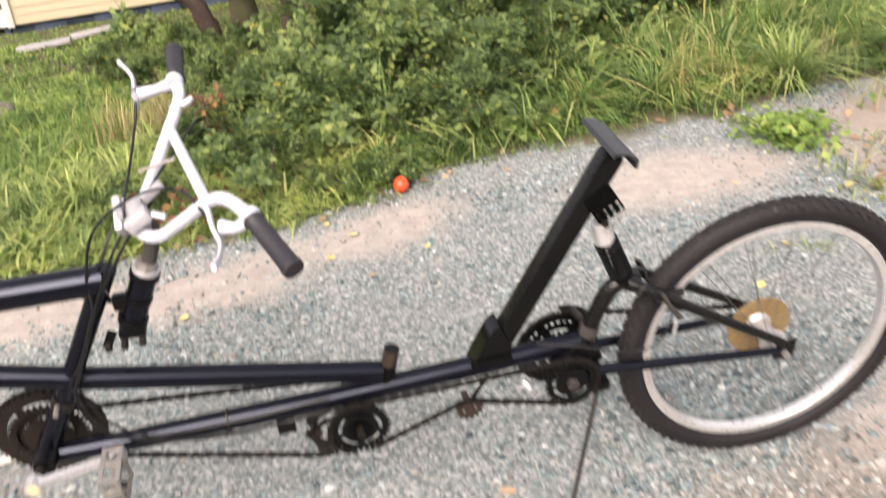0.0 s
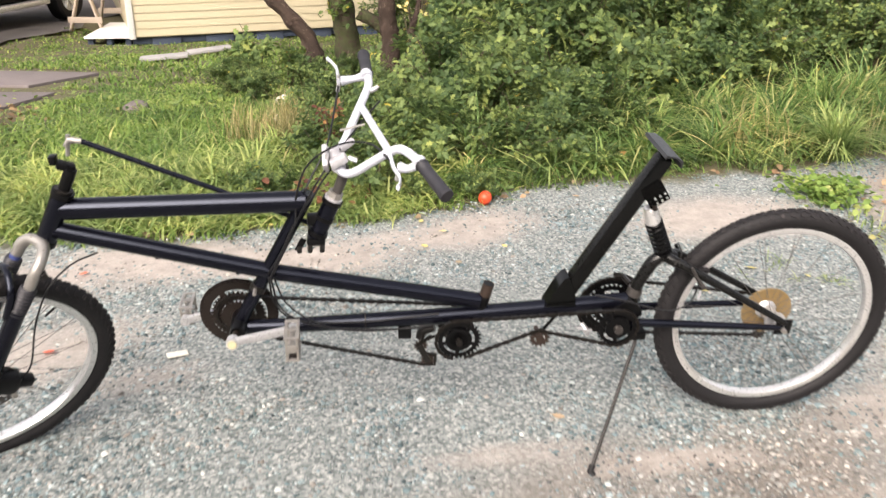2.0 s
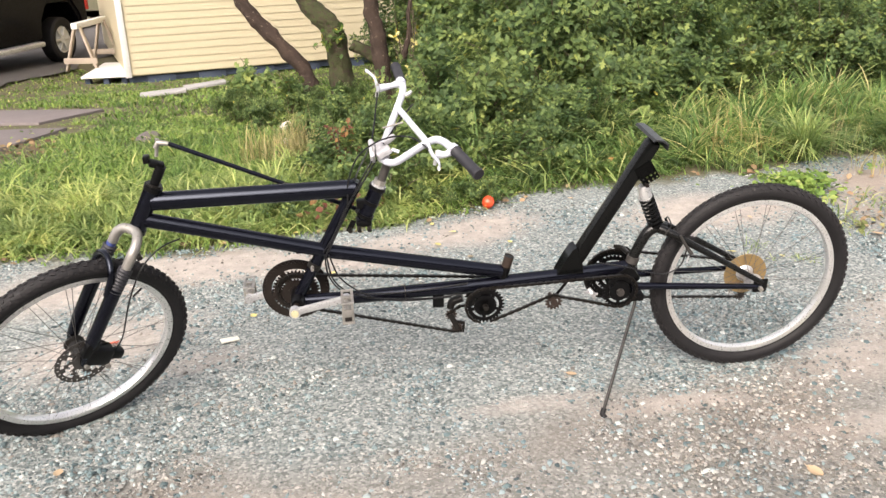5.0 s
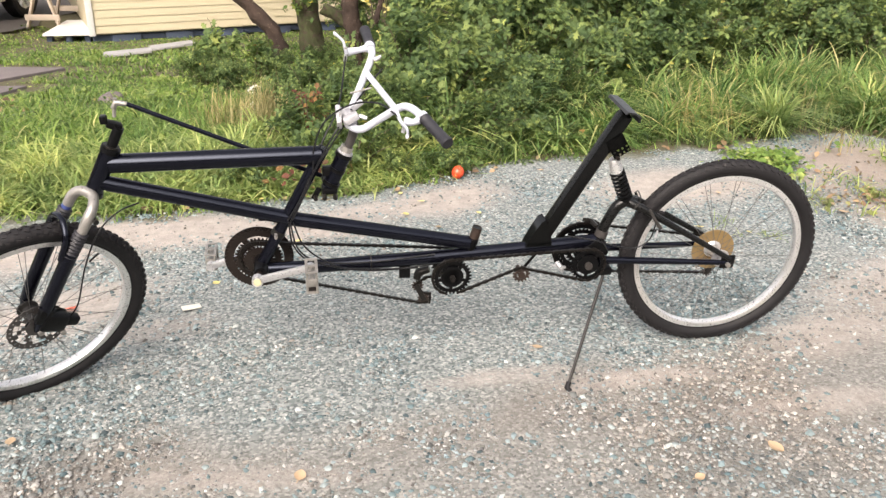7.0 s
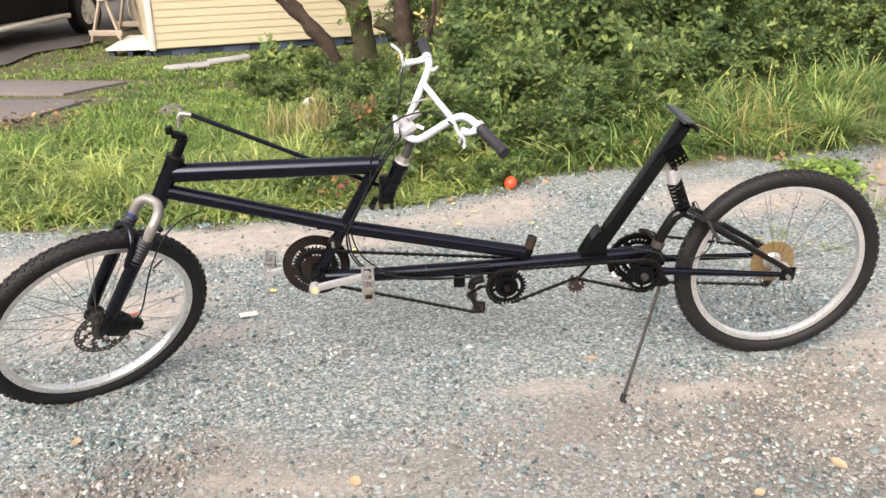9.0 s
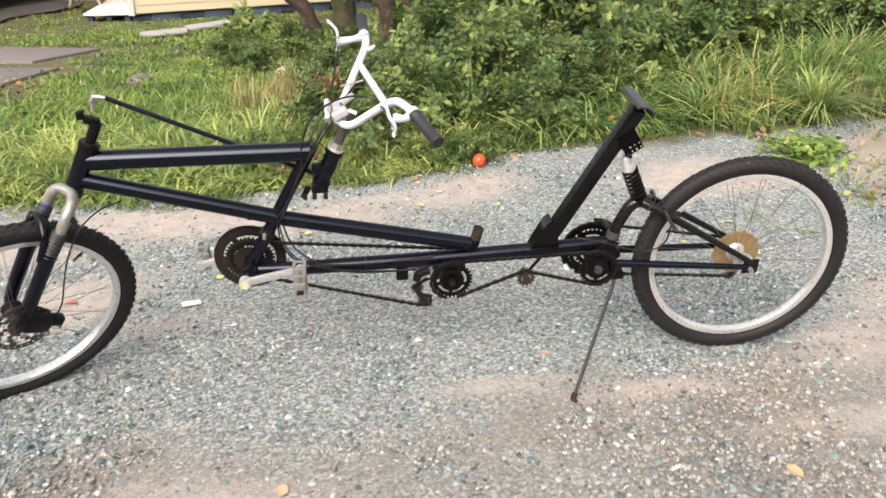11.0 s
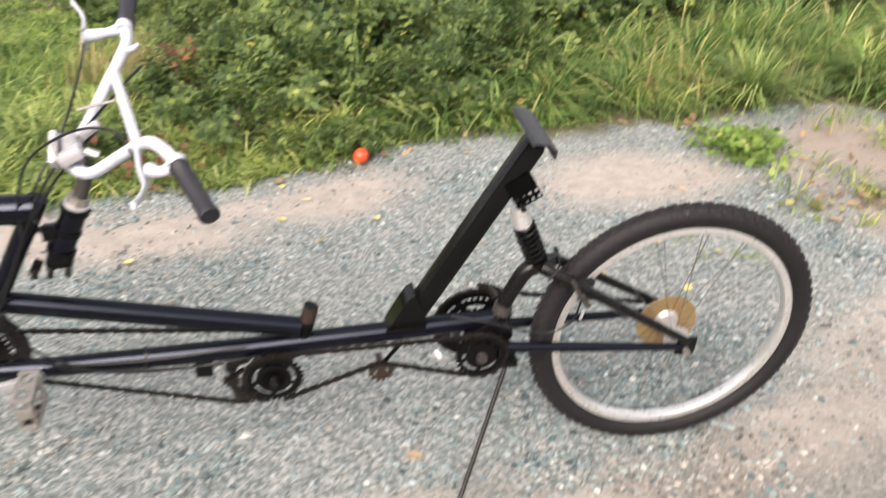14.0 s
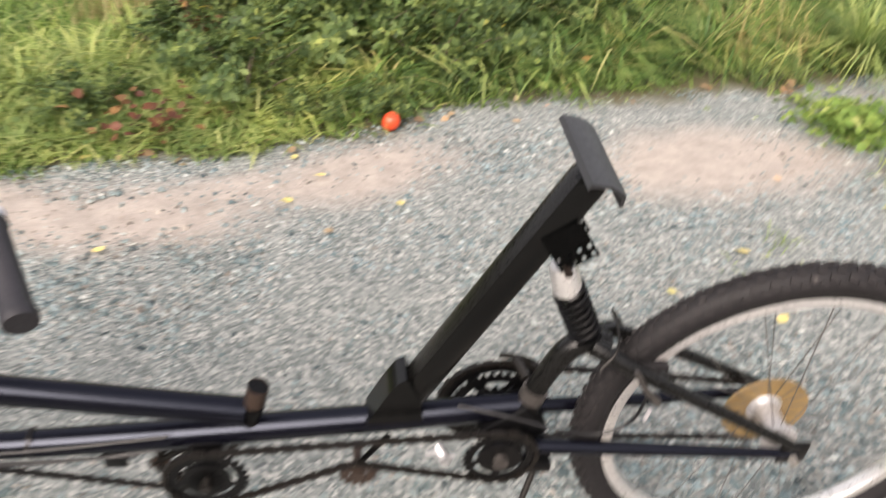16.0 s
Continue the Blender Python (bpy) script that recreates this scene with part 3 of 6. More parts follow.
sx, sy = scatter(230000, -4.6, 3.4, -3.0, 1.6, fading(lambda x, y: np.where(y < edge_y(x), np.clip(front_mix(x, y) * 1.3, 0, 1) * (1 - 0.8 * sand_at(x, y)) * (0.35 + 0.65 * value_noise(x, y, 3.0, 25)), 0.0)))
stones("grey_gravel", sx, sy, np.clip(rng.lognormal(-5.15, 0.4, len(sx)), 0.003, 0.0125), GREY_STONES, "worn grey-brown gravel trodden into the drive")


# ---------------------------------------------------------------- grass and plants
def blades(name, x, y, height, width, lean, material, label, category="grass", droop=0.5):
    """Grass blades: bent tapering strips."""
    n = len(x)
    a = rng.uniform(0, 2 * np.pi, n)
    dx, dy = np.cos(a), np.sin(a)
    z0 = ground_z(x, y) - 0.01
    rows = []
    for t, w in ((0, 0.8), (0.35, 1.0), (0.62, 0.9), (0.85, 0.6)):
        out = lean * height * t ** 1.8
        up = height * (t - droop * lean * t ** 2.5)
        cx, cy, cz = x + dx * out, y + dy * out, z0 + up
        rows += [np.stack([cx - dy * width * w, cy + dx * width * w, cz], -1), np.stack([cx + dy * width * w, cy - dx * width * w, cz], -1)]
    tip = np.stack([x + dx * lean * height, y + dy * lean * height, z0 + height * (1 - droop * lean)], -1)
    co = np.stack(rows + [tip], 1).reshape(-1, 3)
    f = np.array([(0, 1, 3), (0, 3, 2), (2, 3, 5), (2, 5, 4), (4, 5, 7), (4, 7, 6), (6, 7, 8)])
    f = (f[None] + 9 * np.arange(n)[:, None, None]).reshape(-1, 3)
    return tagged(new(name, fast_mesh(name, co, f, material, True)), label, category, kind="stuff")


def tufts(n_tufts, per, x0, x1, y0, y1, keep, spread):
    tx, ty = scatter(n_tufts, x0, x1, y0, y1, keep)
    k = rng.integers(max(per // 2, 1), per + 1, len(tx))
    x, y = np.repeat(tx, k), np.repeat(ty, k)
    own = np.repeat(rng.uniform(0.6, 1.3, len(tx)), k)
    return x + rng.normal(0, spread, len(x)), y + rng.normal(0, spread, len(x)), own


def verge(margin=0.0):
    return lambda x, y: (y > edge_y(x) + margin + 0.12 * (value_noise(x, y, 5, 31) - 0.5)).astype(float)


def beside(x, y, corner, turn, length, width, margin=0.0):
    """1 inside a slab that runs back and to one side of its corner."""
    c, n = math.cos(radians(turn)), math.sin(radians(turn))
    u, v = (x - corner[0]) * c + (y - corner[1]) * n, -(x - corner[0]) * n + (y - corner[1]) * c
    return ((u < margin) & (u > -length - margin) & (v < margin) & (v > -width - margin)).astype(float)


SLABS = (((-4.4, 7.0), -19, 2.6, 1.0), ((-4.22, 5.54), -12, 2.6, 1.4))


def drive_edge(y):
    return np.interp(y, [7, 9.3, 11.1, 13.2, 25], [-7.6, -6.75, -6.4, -6.5, -6.0])


def lawn(x, y):
    k = verge(0.02)(x, y)
    for c, turn, length, width in SLABS:
        k = k * (1 - beside(x, y, c, turn, length, width, -0.03))
    k = k * (1 - ((y > 7.6) & (x < drive_edge(y) + 0.3 * (value_noise(x, y, 2.5, 33) - 0.5))))
    k = k * (1 - np.exp(-(((x + 4.45) / 0.65) ** 2 + ((y - 4.05) / 0.5) ** 2)) ** 0.5)
    return k * np.where(x > -1.1, np.clip(1 - (y - edge_y(x)) / 1.2, 0.15, 1), 1.0)


def by_slab(x, y):
    """The grass is short in front of the slabs and the asphalt."""
    k = np.ones_like(x)
    for c, turn, length, width in SLABS:
        k = np.where(beside(x, y, c, turn, length, width + 0.9, 0.3) > 0, 0.3, k)
    return np.where(((x < -5.4) & (y > 8.2)) | (y > 9.0), 0.5, k)


x, y, own = tufts(10500, 11, -7.0, 0.6, 1.2, 6.0, lawn, 0.045)
h = own * rng.uniform(0.08, 0.2, len(x)) * np.clip(0.45 + (y - edge_y(x)) * 0.7, 0.45, 1.1) * np.clip(1.25 - 0.22 * (y - 1.6), 0.4, 1) * by_slab(x, y)
blades("lawn_grass", x, y, h, rng.uniform(0.003, 0.006, len(x)), rng.uniform(0.4, 1.5, len(x)), GRASS_M, "rough green unmown grass beside the drive")
x, y, own = tufts(6000, 8, -9, 1, 6.0, 13.5, lawn, 0.08)
blades("yard_grass", x, y, own * by_slab(x, y) * rng.uniform(0.05, 0.12, len(x)), rng.uniform(0.006, 0.011, len(x)), rng.uniform(0.4, 1.4, len(x)), GRASS_M, "rough green grass in the yard")


def front_lawn(x, y):
    d = y - edge_y(x)
    return verge(0.06)(x, y) * np.exp(-((d - 0.35) / 0.55) ** 2) * (0.35 + 0.65 * value_noise(x, y, 2.0, 61))


# paler arching tufts along the front of the lawn
x, y, own = tufts(1900, 36, -4.6, -0.9, 1.3, 3.4, front_lawn, 0.035)
blades("lawn_tufts", x, y, own * rng.uniform(0.12, 0.27, len(x)) * np.clip(0.5 + (y - edge_y(x)) * 0.9, 0.5, 1.1), rng.uniform(0.0032, 0.0062, len(x)), rng.uniform(0.4, 1.5, len(x)), PALE_M, "pale arching grass tufts in the front of the lawn", "grass", 0.58)


def tall_zone(x, y):
    d = y - edge_y(x)
    return verge(0.08)(x, y) * np.clip((x + 0.9) / 0.9, 0, 1) * np.where(d < 2.2, 1, 0.25)


# low grass in the darker shrub tones: colour stands for shade between tufts
x, y, own = tufts(1500, 34, -1.0, 5.0, 0.9, 5.0, tall_zone, 0.06)
h = own * rng.uniform(0.12, 0.32, len(x)) * np.clip(0.5 + (y - edge_y(x)) * 0.8, 0.5, 1.0)
blades("shade_toned_undergrowth", x, y, h, rng.uniform(0.003, 0.006, len(x)), rng.uniform(0.35, 1.3, len(x)), SHRUB_M, "grass between the taller tufts, coloured dark for shaded gaps")


def fountain_zone(x, y):
    d = y - edge_y(x)
    return verge(0.24)(x, y) * np.clip((x + 1.0) / 1.0, 0.0, 1) * np.where(d < 1.3, 1, np.where((x > 1.0) & (d < 3.0), 0.8, 0.1))


# arching tufts that spread like fountains, each with its own height and lean
x, y, own = tufts(600, 170, -1.0, 5.2, 0.95, 5.4, fountain_zone, 0.03)
h = own * rng.uniform(0.2, 0.5, len(x)) * np.clip(0.45 + (y - edge_y(x)) * 0.8, 0.5, 1.1) * np.where(x > 1.2, 1.0 + 0.12 * np.clip(y - edge_y(x) - 0.5, 0, 1), 1.0)
blades("tall_grass", x, y, h, rng.uniform(0.0032, 0.0068, len(x)), rng.uniform(0.35, 1.5, len(x)), TALL_M, "tall arching grass tufts along the gravel edge", "grass", 0.6)


# one large pale tuft that spreads over the bare dirt
x, y = 1.5 + rng.normal(0, 0.04, 300), 2.62 + rng.normal(0, 0.04, 300)
blades("grass_tuft", x, y, rng.uniform(0.22, 0.5, 300), rng.uniform(0.003, 0.006, 300), rng.uniform(0.2, 1.5, 300), PALE_M, "large pale arching tuft at the edge of the dirt", "grass", 0.58)


def straw_zone(x, y):
    return 0.8 * np.exp(-(((x + 1.9) / 0.26) ** 2 + ((y - 3.2) / 0.42) ** 2)) + 0.22 * np.exp(-(((x - 2.6) / 0.7) ** 2 + ((y - 2.95) / 0.5) ** 2)) + 0.09 * np.exp(-(((x - 1.3) / 0.6) ** 2 + ((y - 2.75) / 0.35) ** 2))


x, y, own = tufts(1900, 30, -3.2, 3.2, 1.8, 5.0, straw_zone, 0.05)
blades("straw_grass", x, y, own * rng.uniform(0.2, 0.4, len(x)), rng.uniform(0.0012, 0.0028, len(x)), rng.uniform(0.1, 0.7, len(x)), STRAW_M, "dry straw-coloured grass stalks")


def leaf_cloud(centers, normals, length, ratio=0.6):
    """Folded pointed leaves, six points each, from arrays of places and facing directions."""
    n = len(centers)
    nrm = normals / np.linalg.norm(normals, axis=1, keepdims=True)
    ref = rng.normal(size=(n, 3))
    u = np.cross(nrm, ref)
    u /= np.linalg.norm(u, axis=1, keepdims=True)
    v = np.cross(nrm, u)
    L = length[:, None]
    W = L * ratio * 0.5
    p = [centers - u * L * 0.5, centers - u * L * 0.15 + v * W + nrm * L * 0.08, centers + u * L * 0.22 + v * W * 0.8 + nrm * L * 0.08,
         centers + u * L * 0.5 - nrm * L * 0.08, centers + u * L * 0.22 - v * W * 0.8 + nrm * L * 0.08, centers - u * L * 0.15 - v * W + nrm * L * 0.08]
    co = np.stack(p, 1).reshape(-1, 3)
    f = np.array([(0, 3, 1), (1, 3, 2), (0, 5, 3), (3, 5, 4)])
    return co, (f[None] + 6 * np.arange(n)[:, None, None]).reshape(-1, 3)


def lobed_leaves(base, way, facing, length):
    """Cut leaves that grow out of a stem: a narrow foot, two side lobes and a pointed tip, folded along the midrib."""
    n = len(base)
    way = way / np.linalg.norm(way, axis=1, keepdims=True)
    side = np.cross(way, facing)
    side /= np.linalg.norm(side, axis=1, keepdims=True) + 1e-9
    nrm = np.cross(side, way)
    L = length[:, None]
    pts = [base]
    for along, across, lift in ((0.35, 0.09, 0.04), (0.52, 0.33, 0.0), (0.6, 0.13, 0.05), (0.8, 0.24, -0.04), (0.84, 0.1, 0.0)):
        for s in (-1, 1):
            pts.append(base + way * L * along + side * L * across * s + nrm * L * (lift + 0.1 * across))
    pts.append(base + way * L - nrm * L * 0.14)
    pts.append(base + way * L * 0.55 - nrm * L * 0.02)
    co = np.stack(pts, 1).reshape(-1, 3)
    f = np.array([(0, 12, 1), (0, 2, 12), (1, 12, 3), (2, 4, 12), (3, 12, 5), (4, 6, 12), (5, 12, 7), (6, 8, 12), (7, 12, 9), (8, 10, 12), (9, 12, 11), (10, 11, 12)])
    return co, (f[None] + 13 * np.arange(n)[:, None, None]).reshape(-1, 3)


def shrub(name, radius, height, n_sprigs, per, leaf, material, m, label, group):
    """A leafy shrub: arching stems that end in tufts of cut leaves, with gaps between them."""
    root = empty(name, m, label, "shrub", group)
    bm = bmesh.new()
    stems = []
    for _ in range(max(9, n_sprigs // 14)):
        a, out, top = rng.uniform(0, 2 * np.pi), rng.uniform(0.15, 1.0) ** 0.7 * radius, height * rng.uniform(0.5, 1.0)
        top *= 1 - 0.35 * (out / radius) ** 2
        x, y = math.cos(a) * out, math.sin(a) * out
        pts = [(x * 0.2, y * 0.2, -0.05), (x * 0.5, y * 0.5, top * 0.5), (x * 0.85, y * 0.85, top * 0.88), (x * 1.1, y * 1.1, top)]
        tube(bm, pts, [0.007, 0.005, 0.0035, 0.002], 5, 3)
        stems.append(smooth_path(pts, 8))
    part("stem", bm, TWIG, root)
    base, way, face = [], [], []
    for k in range(n_sprigs):
        s = stems[k % len(stems)]
        i = int(rng.beta(2.2, 1.1) * (len(s) - 2))
        out_ = np.array([s[i].x, s[i].y, 0.0])
        p = np.array(s[i]) + rng.normal(0, radius * 0.13, 3) * np.array([1, 1, 0.7])
        p[2] = max(p[2], 0.03)
        axis = np.array([0, -0.25, 0.9]) + 0.9 * out_ / max(radius, 0.1) + rng.normal(0, 0.35, 3)
        axis /= np.linalg.norm(axis)
        u = np.cross(axis, rng.normal(size=3))
        u /= np.linalg.norm(u)
        v = np.cross(axis, u)
        for j in range(per):
            a = 2.4 * j + rng.uniform(-0.3, 0.3)
            spread = 0.45 + 0.75 * (1 - j / per)
            base.append(p - axis * leaf * 0.9 * (1 - j / per))
            way.append(axis * (1.15 - spread) + (u * math.cos(a) + v * math.sin(a)) * spread + np.array([0, 0, -0.12]))
            face.append(axis)
    base, way, face = np.array(base), np.array(way), np.array(face)
    co, f = lobed_leaves(base, way, face, rng.uniform(0.65, 1.35, len(base)) * leaf)
    part("foliage", fast_mesh("foliage", co, f, material), material, root)
    return root


def on_ground(x, y, turn=0.0, scale=1.0, sink=0.0):
    return pose(x, y, float(ground_z(x, y)) - sink, 0, 0, turn) @ Matrix.Scale(scale, 4)


LABEL_SHRUB = "dense dark-green shrub with small leaves beside the drive"
low = shrub("shrub", 0.32, 0.4, 170, 8, 0.048, SHRUB_M, on_ground(-0.9, 2.35), "low leafy green weeds at the gravel edge", "verge weeds")
mid = shrub("shrub", 0.52, 0.85, 480, 9, 0.056, SHRUB_M, on_ground(-0.75, 2.95), LABEL_SHRUB, "verge shrubs")
big = shrub("shrub", 0.78, 1.45, 700, 9, 0.068, SHRUB_M, on_ground(0.2, 4.1), LABEL_SHRUB, "verge shrubs")


def again(ob, x, y, turn, scale):
    c = copy_thing(ob, on_ground(x, y, turn))
    c.scale = (scale, scale, scale * rng.uniform(0.9, 1.1))
    return c


for x, y, s in ((-1.25, 1.95, 0.8), (-0.5, 2.35, 0.9), (-1.5, 2.3, 0.9), (-0.15, 2.55, 0.8), (-1.1, 2.6, 1.1), (-1.75, 1.85, 0.6), (0.25, 2.7, 0.7), (-0.7, 1.98, 0.45), (-0.95, 1.85, 0.4), (0.05, 2.42, 0.45), (0.5, 2.62, 0.5), (0.8, 2.85, 0.5), (0.3, 2.95, 0.8), (0.7, 3.2, 0.9), (1.1, 3.15, 0.55), (1.5, 3.4, 0.6)):
    again(low, x, y, rng.uniform(0, 360), s)
for x, y, s in ((-1.45, 2.95, 0.6), (-1.1, 3.5, 0.5), (-0.2, 3.05, 0.75), (-1.75, 3.7, 0.45), (-0.6, 3.6, 0.65), (0.4, 3.6, 0.95), (1.0, 3.95, 0.95), (1.6, 4.3, 0.9), (-1.6, 4.5, 0.42), (-1.2, 4.3, 0.42), (-0.35, 2.65, 0.55), (0.1, 2.95, 0.6), (-0.9, 2.6, 0.5), (-2.3, 4.9, 0.4), (-2.6, 5.3, 0.45)):
    again(mid, x, y, rng.uniform(0, 360), s)
for x, y, s in ((-0.25, 4.7, 0.6), (1.1, 4.5, 1.0), (2.1, 5.6, 0.95), (2.9, 5.1, 0.8), (3.5, 5.5, 0.85), (4.0, 6.0, 0.9), (0.1, 5.3, 1.1), (0.8, 5.5, 1.25), (1.8, 6.0, 1.3), (3.0, 6.3, 1.3), (-0.55, 5.8, 0.5), (0.0, 6.6, 1.2), (3.6, 6.9, 1.0), (4.2, 7.5, 1.1), (4.9, 8.3, 1.5), (5.9, 9.2, 1.5), (3.2, 8.6, 1.5), (0.6, 6.9, 1.5), (2.2, 7.4, 1.6), (-0.45, 8.2, 1.2), (0.3, 8.6, 1.4), (-0.95, 8.0, 0.8), (-0.6, 6.6, 0.55)):
    again(big, x, y, rng.uniform(0, 360), s)


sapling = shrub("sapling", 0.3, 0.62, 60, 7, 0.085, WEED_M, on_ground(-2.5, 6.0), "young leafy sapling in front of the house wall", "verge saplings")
again(sapling, -2.2, 5.75, 130, 0.75)
again(mid, -2.0, 5.7, 40, 0.42)
again(mid, -1.55, 5.9, 200, 0.4)
yellowing = shrub("sapling", 0.22, 1.0, 9, 4, 0.06, YELLOW_M, on_ground(-0.95, 6.15), "thin sapling with bright yellow leaves", "verge saplings")


withered = shrub("withered_dock", 0.13, 0.5, 26, 5, 0.045, DOCK_M, on_ground(-1.5, 2.45), "withered reddish-brown dock plant among the weeds", "verge weeds")
thicket = shrub("thicket", 0.42, 1.6, 46, 4, 0.06, TREE_M, on_ground(-0.72, 6.7), "bare brown stems of a shaded thicket", "verge saplings")
for x, y, turn, size in ((-0.45, 7.0, 100, 1.0), (-0.2, 6.75, 200, 0.9), (-0.95, 7.3, 30, 1.0)):
    again(thicket, x, y, turn, size)


def leafy_ground(name, n, keep, box_, leaf, material, label, up=0.03, category="weeds"):
    x, y = scatter(n, *box_, keep)
    c = np.stack([x, y, ground_z(x, y) + rng.uniform(0.004, up, len(x))], -1)
    nrm = rng.normal(0, 0.35, c.shape) + np.array([0, -0.1, 1])
    co, f = leaf_cloud(c, nrm, rng.uniform(0.6, 1.3, len(x)) * leaf, 0.75)
    return tagged(new(name, fast_mesh(name, co, f, material)), label, category, kind="stuff")


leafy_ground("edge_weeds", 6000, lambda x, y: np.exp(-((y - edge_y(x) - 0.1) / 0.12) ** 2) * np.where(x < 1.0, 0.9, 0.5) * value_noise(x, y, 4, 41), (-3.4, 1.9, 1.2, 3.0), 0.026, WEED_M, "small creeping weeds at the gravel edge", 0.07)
leafy_ground("patch_weeds", 21000, lambda x, y: np.exp(-(((x - 1.1) / 0.14) ** 2 + ((y - 1.9) / 0.15) ** 2)) + 0.012 * np.exp(-(((x - 1.95) / 0.3) ** 2 + ((y - 2.0) / 0.3) ** 2)), (0.7, 2.5, 1.3, 2.6), 0.038, GRASS_M, "clump of bright green dandelion leaves on the gravel", 0.085)
leafy_ground("dying_dock", 1300, lambda x, y: np.exp(-(((x + 1.52) / 0.16) ** 2 + ((y - 1.72) / 0.12) ** 2)) + 0.7 * np.exp(-(((x + 1.2) / 0.1) ** 2 + ((y - 2.7) / 0.1) ** 2)), (-2.0, -1.0, 1.4, 3.0), 0.045, DOCK_M, "reddish-brown withering dock leaves", 0.2)
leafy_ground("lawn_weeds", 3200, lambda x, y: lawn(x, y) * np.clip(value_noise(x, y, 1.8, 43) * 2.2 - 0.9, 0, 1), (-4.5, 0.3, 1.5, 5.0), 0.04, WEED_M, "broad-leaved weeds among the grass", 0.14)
x, y, own = tufts(760, 16, 1.0, 2.4, 0.85, 2.5, lambda x, y: np.exp(-(((x - 1.62) / 0.22) ** 2 + ((y - 1.05) / 0.14) ** 2)) + 0.25 * np.exp(-(((x - 1.35) / 0.3) ** 2 + ((y - 1.4) / 0.2) ** 2)) + 0.4 * np.exp(-(((x - 2.05) / 0.25) ** 2 + ((y - 1.8) / 0.4) ** 2)), 0.04)
blades("edge_tufts", x, y, own * rng.uniform(0.04, 0.13, len(x)), rng.uniform(0.002, 0.0038, len(x)), rng.uniform(0.3, 1.3, len(x)), PALE_M, "short grass tufts on the worn dirt edge")
leafy_ground("leaf_litter", 5200, lambda x, y: np.clip(np.exp(-((y - edge_y(x)) / 0.07) ** 2) * 0.35 + 0.1 * np.exp(-(((x - 1.35) / 0.4) ** 2 + ((y - 1.32) / 0.17) ** 2)) + 0.08 * np.exp(-(((x - 1.8) / 0.4) ** 2 + ((y - 1.9) / 0.45) ** 2)), 0, 1), (-5.2, 2.6, 0.9, 5.2), 0.04, LITTER_M, "brown and yellow fallen leaves along the verge", 0.03, "leaf litter")
leafy_ground("dirt_litter", 1300, lambda x, y: np.exp(-(((x - 1.4) / 0.3) ** 2 + ((y - 1.32) / 0.13) ** 2)) * (0.3 + 0.7 * value_noise(x, y, 9, 44)) + 0.1 * np.exp(-(((x - 1.45) / 0.3) ** 2 + ((y - 1.8) / 0.3) ** 2)), (0.9, 2.2, 0.95, 2.2), 0.034, LITTER_M, "dry brown leaves and stalks on the bare dirt", 0.03, "leaf litter")
leafy_ground("wilting_weeds", 9000, lambda x, y: np.exp(-(((x - 1.45) / 0.3) ** 2 + ((y - 1.3) / 0.1) ** 2)) * np.clip(3 * value_noise(x, y, 8, 45) - 1.2, 0, 1) + 0.25 * np.exp(-(((x - 2.0) / 0.2) ** 2 + ((y - 1.75) / 0.25) ** 2)), (0.9, 2.5, 0.9, 2.4), 0.036, WILT_M, "sprawling dull green and yellowing weeds on bare dirt", 0.05)
x, y, own = tufts(60, 14, 0.2, 0.8, 0.7, 1.2, lambda x, y: 0.8 * np.exp(-(((x - 0.5) / 0.14) ** 2 + ((y - 0.93) / 0.09) ** 2)), 0.02)
blades("grass_sprouts", x, y, own * rng.uniform(0.03, 0.08, len(x)), rng.uniform(0.0014, 0.0024, len(x)), rng.uniform(0.4, 1.4, len(x)), PALE_M, "thin pale grass sprouts in the gravel")
leafy_ground("leaf_heap", 2600, lambda x, y: np.exp(-(((x + 4.4) / 0.36) ** 2 + ((y - 4.15) / 0.2) ** 2)), (-5.4, -3.4, 3.5, 4.8), 0.045, HEAP_M, "low heap of brown fallen leaves against the paving", 0.1, "leaf litter")


# ---------------------------------------------------------------- yard behind the verge
def slab(corner, turn, length, width, label):
    bm = box(bmesh.new(), (-length, -width, -0.09), (0, 0, 0.0), 0.012)
    for v in bm.verts:
        v.co.x += 0.05 * math.sin(v.co.y * 7 + corner[1]) if v.co.x > -0.5 else 0
    return thing("paving_slab", bm, CONCRETE, label, "paving slab", pose(*corner, float(ground_z(*corner)) + 0.032, -3.65, -2.5, turn), "paving slabs", smooth=30)


for (c, turn, length, width), label in zip(SLABS, ("weathered grey-pink concrete slab sunk in the grass", "weathered grey concrete slab with leaves along its edge")):
    slab(c, turn, length, width, label)

# the asphalt drive on which the truck stands
bm = bmesh.new()
rows = []
for k in range(20):
    y = 7.4 + k * 0.9
    rows.append([bm.verts.new((x, y, float(ground_z(x, y)) + 0.03)) for x in np.linspace(-16.0, float(drive_edge(y)) + 0.12 * math.sin(y * 2.3), 14)])
for a, b in zip(rows, rows[1:]):
    for i in range(13):
        bm.faces.new((a[i], a[i + 1], b[i + 1], b[i]))
bmesh.ops.solidify(bm, geom=bm.faces[:], thickness=0.06)
thing("road", bm, ASPHALT, "worn grey asphalt drive under the truck", "driveway", kind="structure")

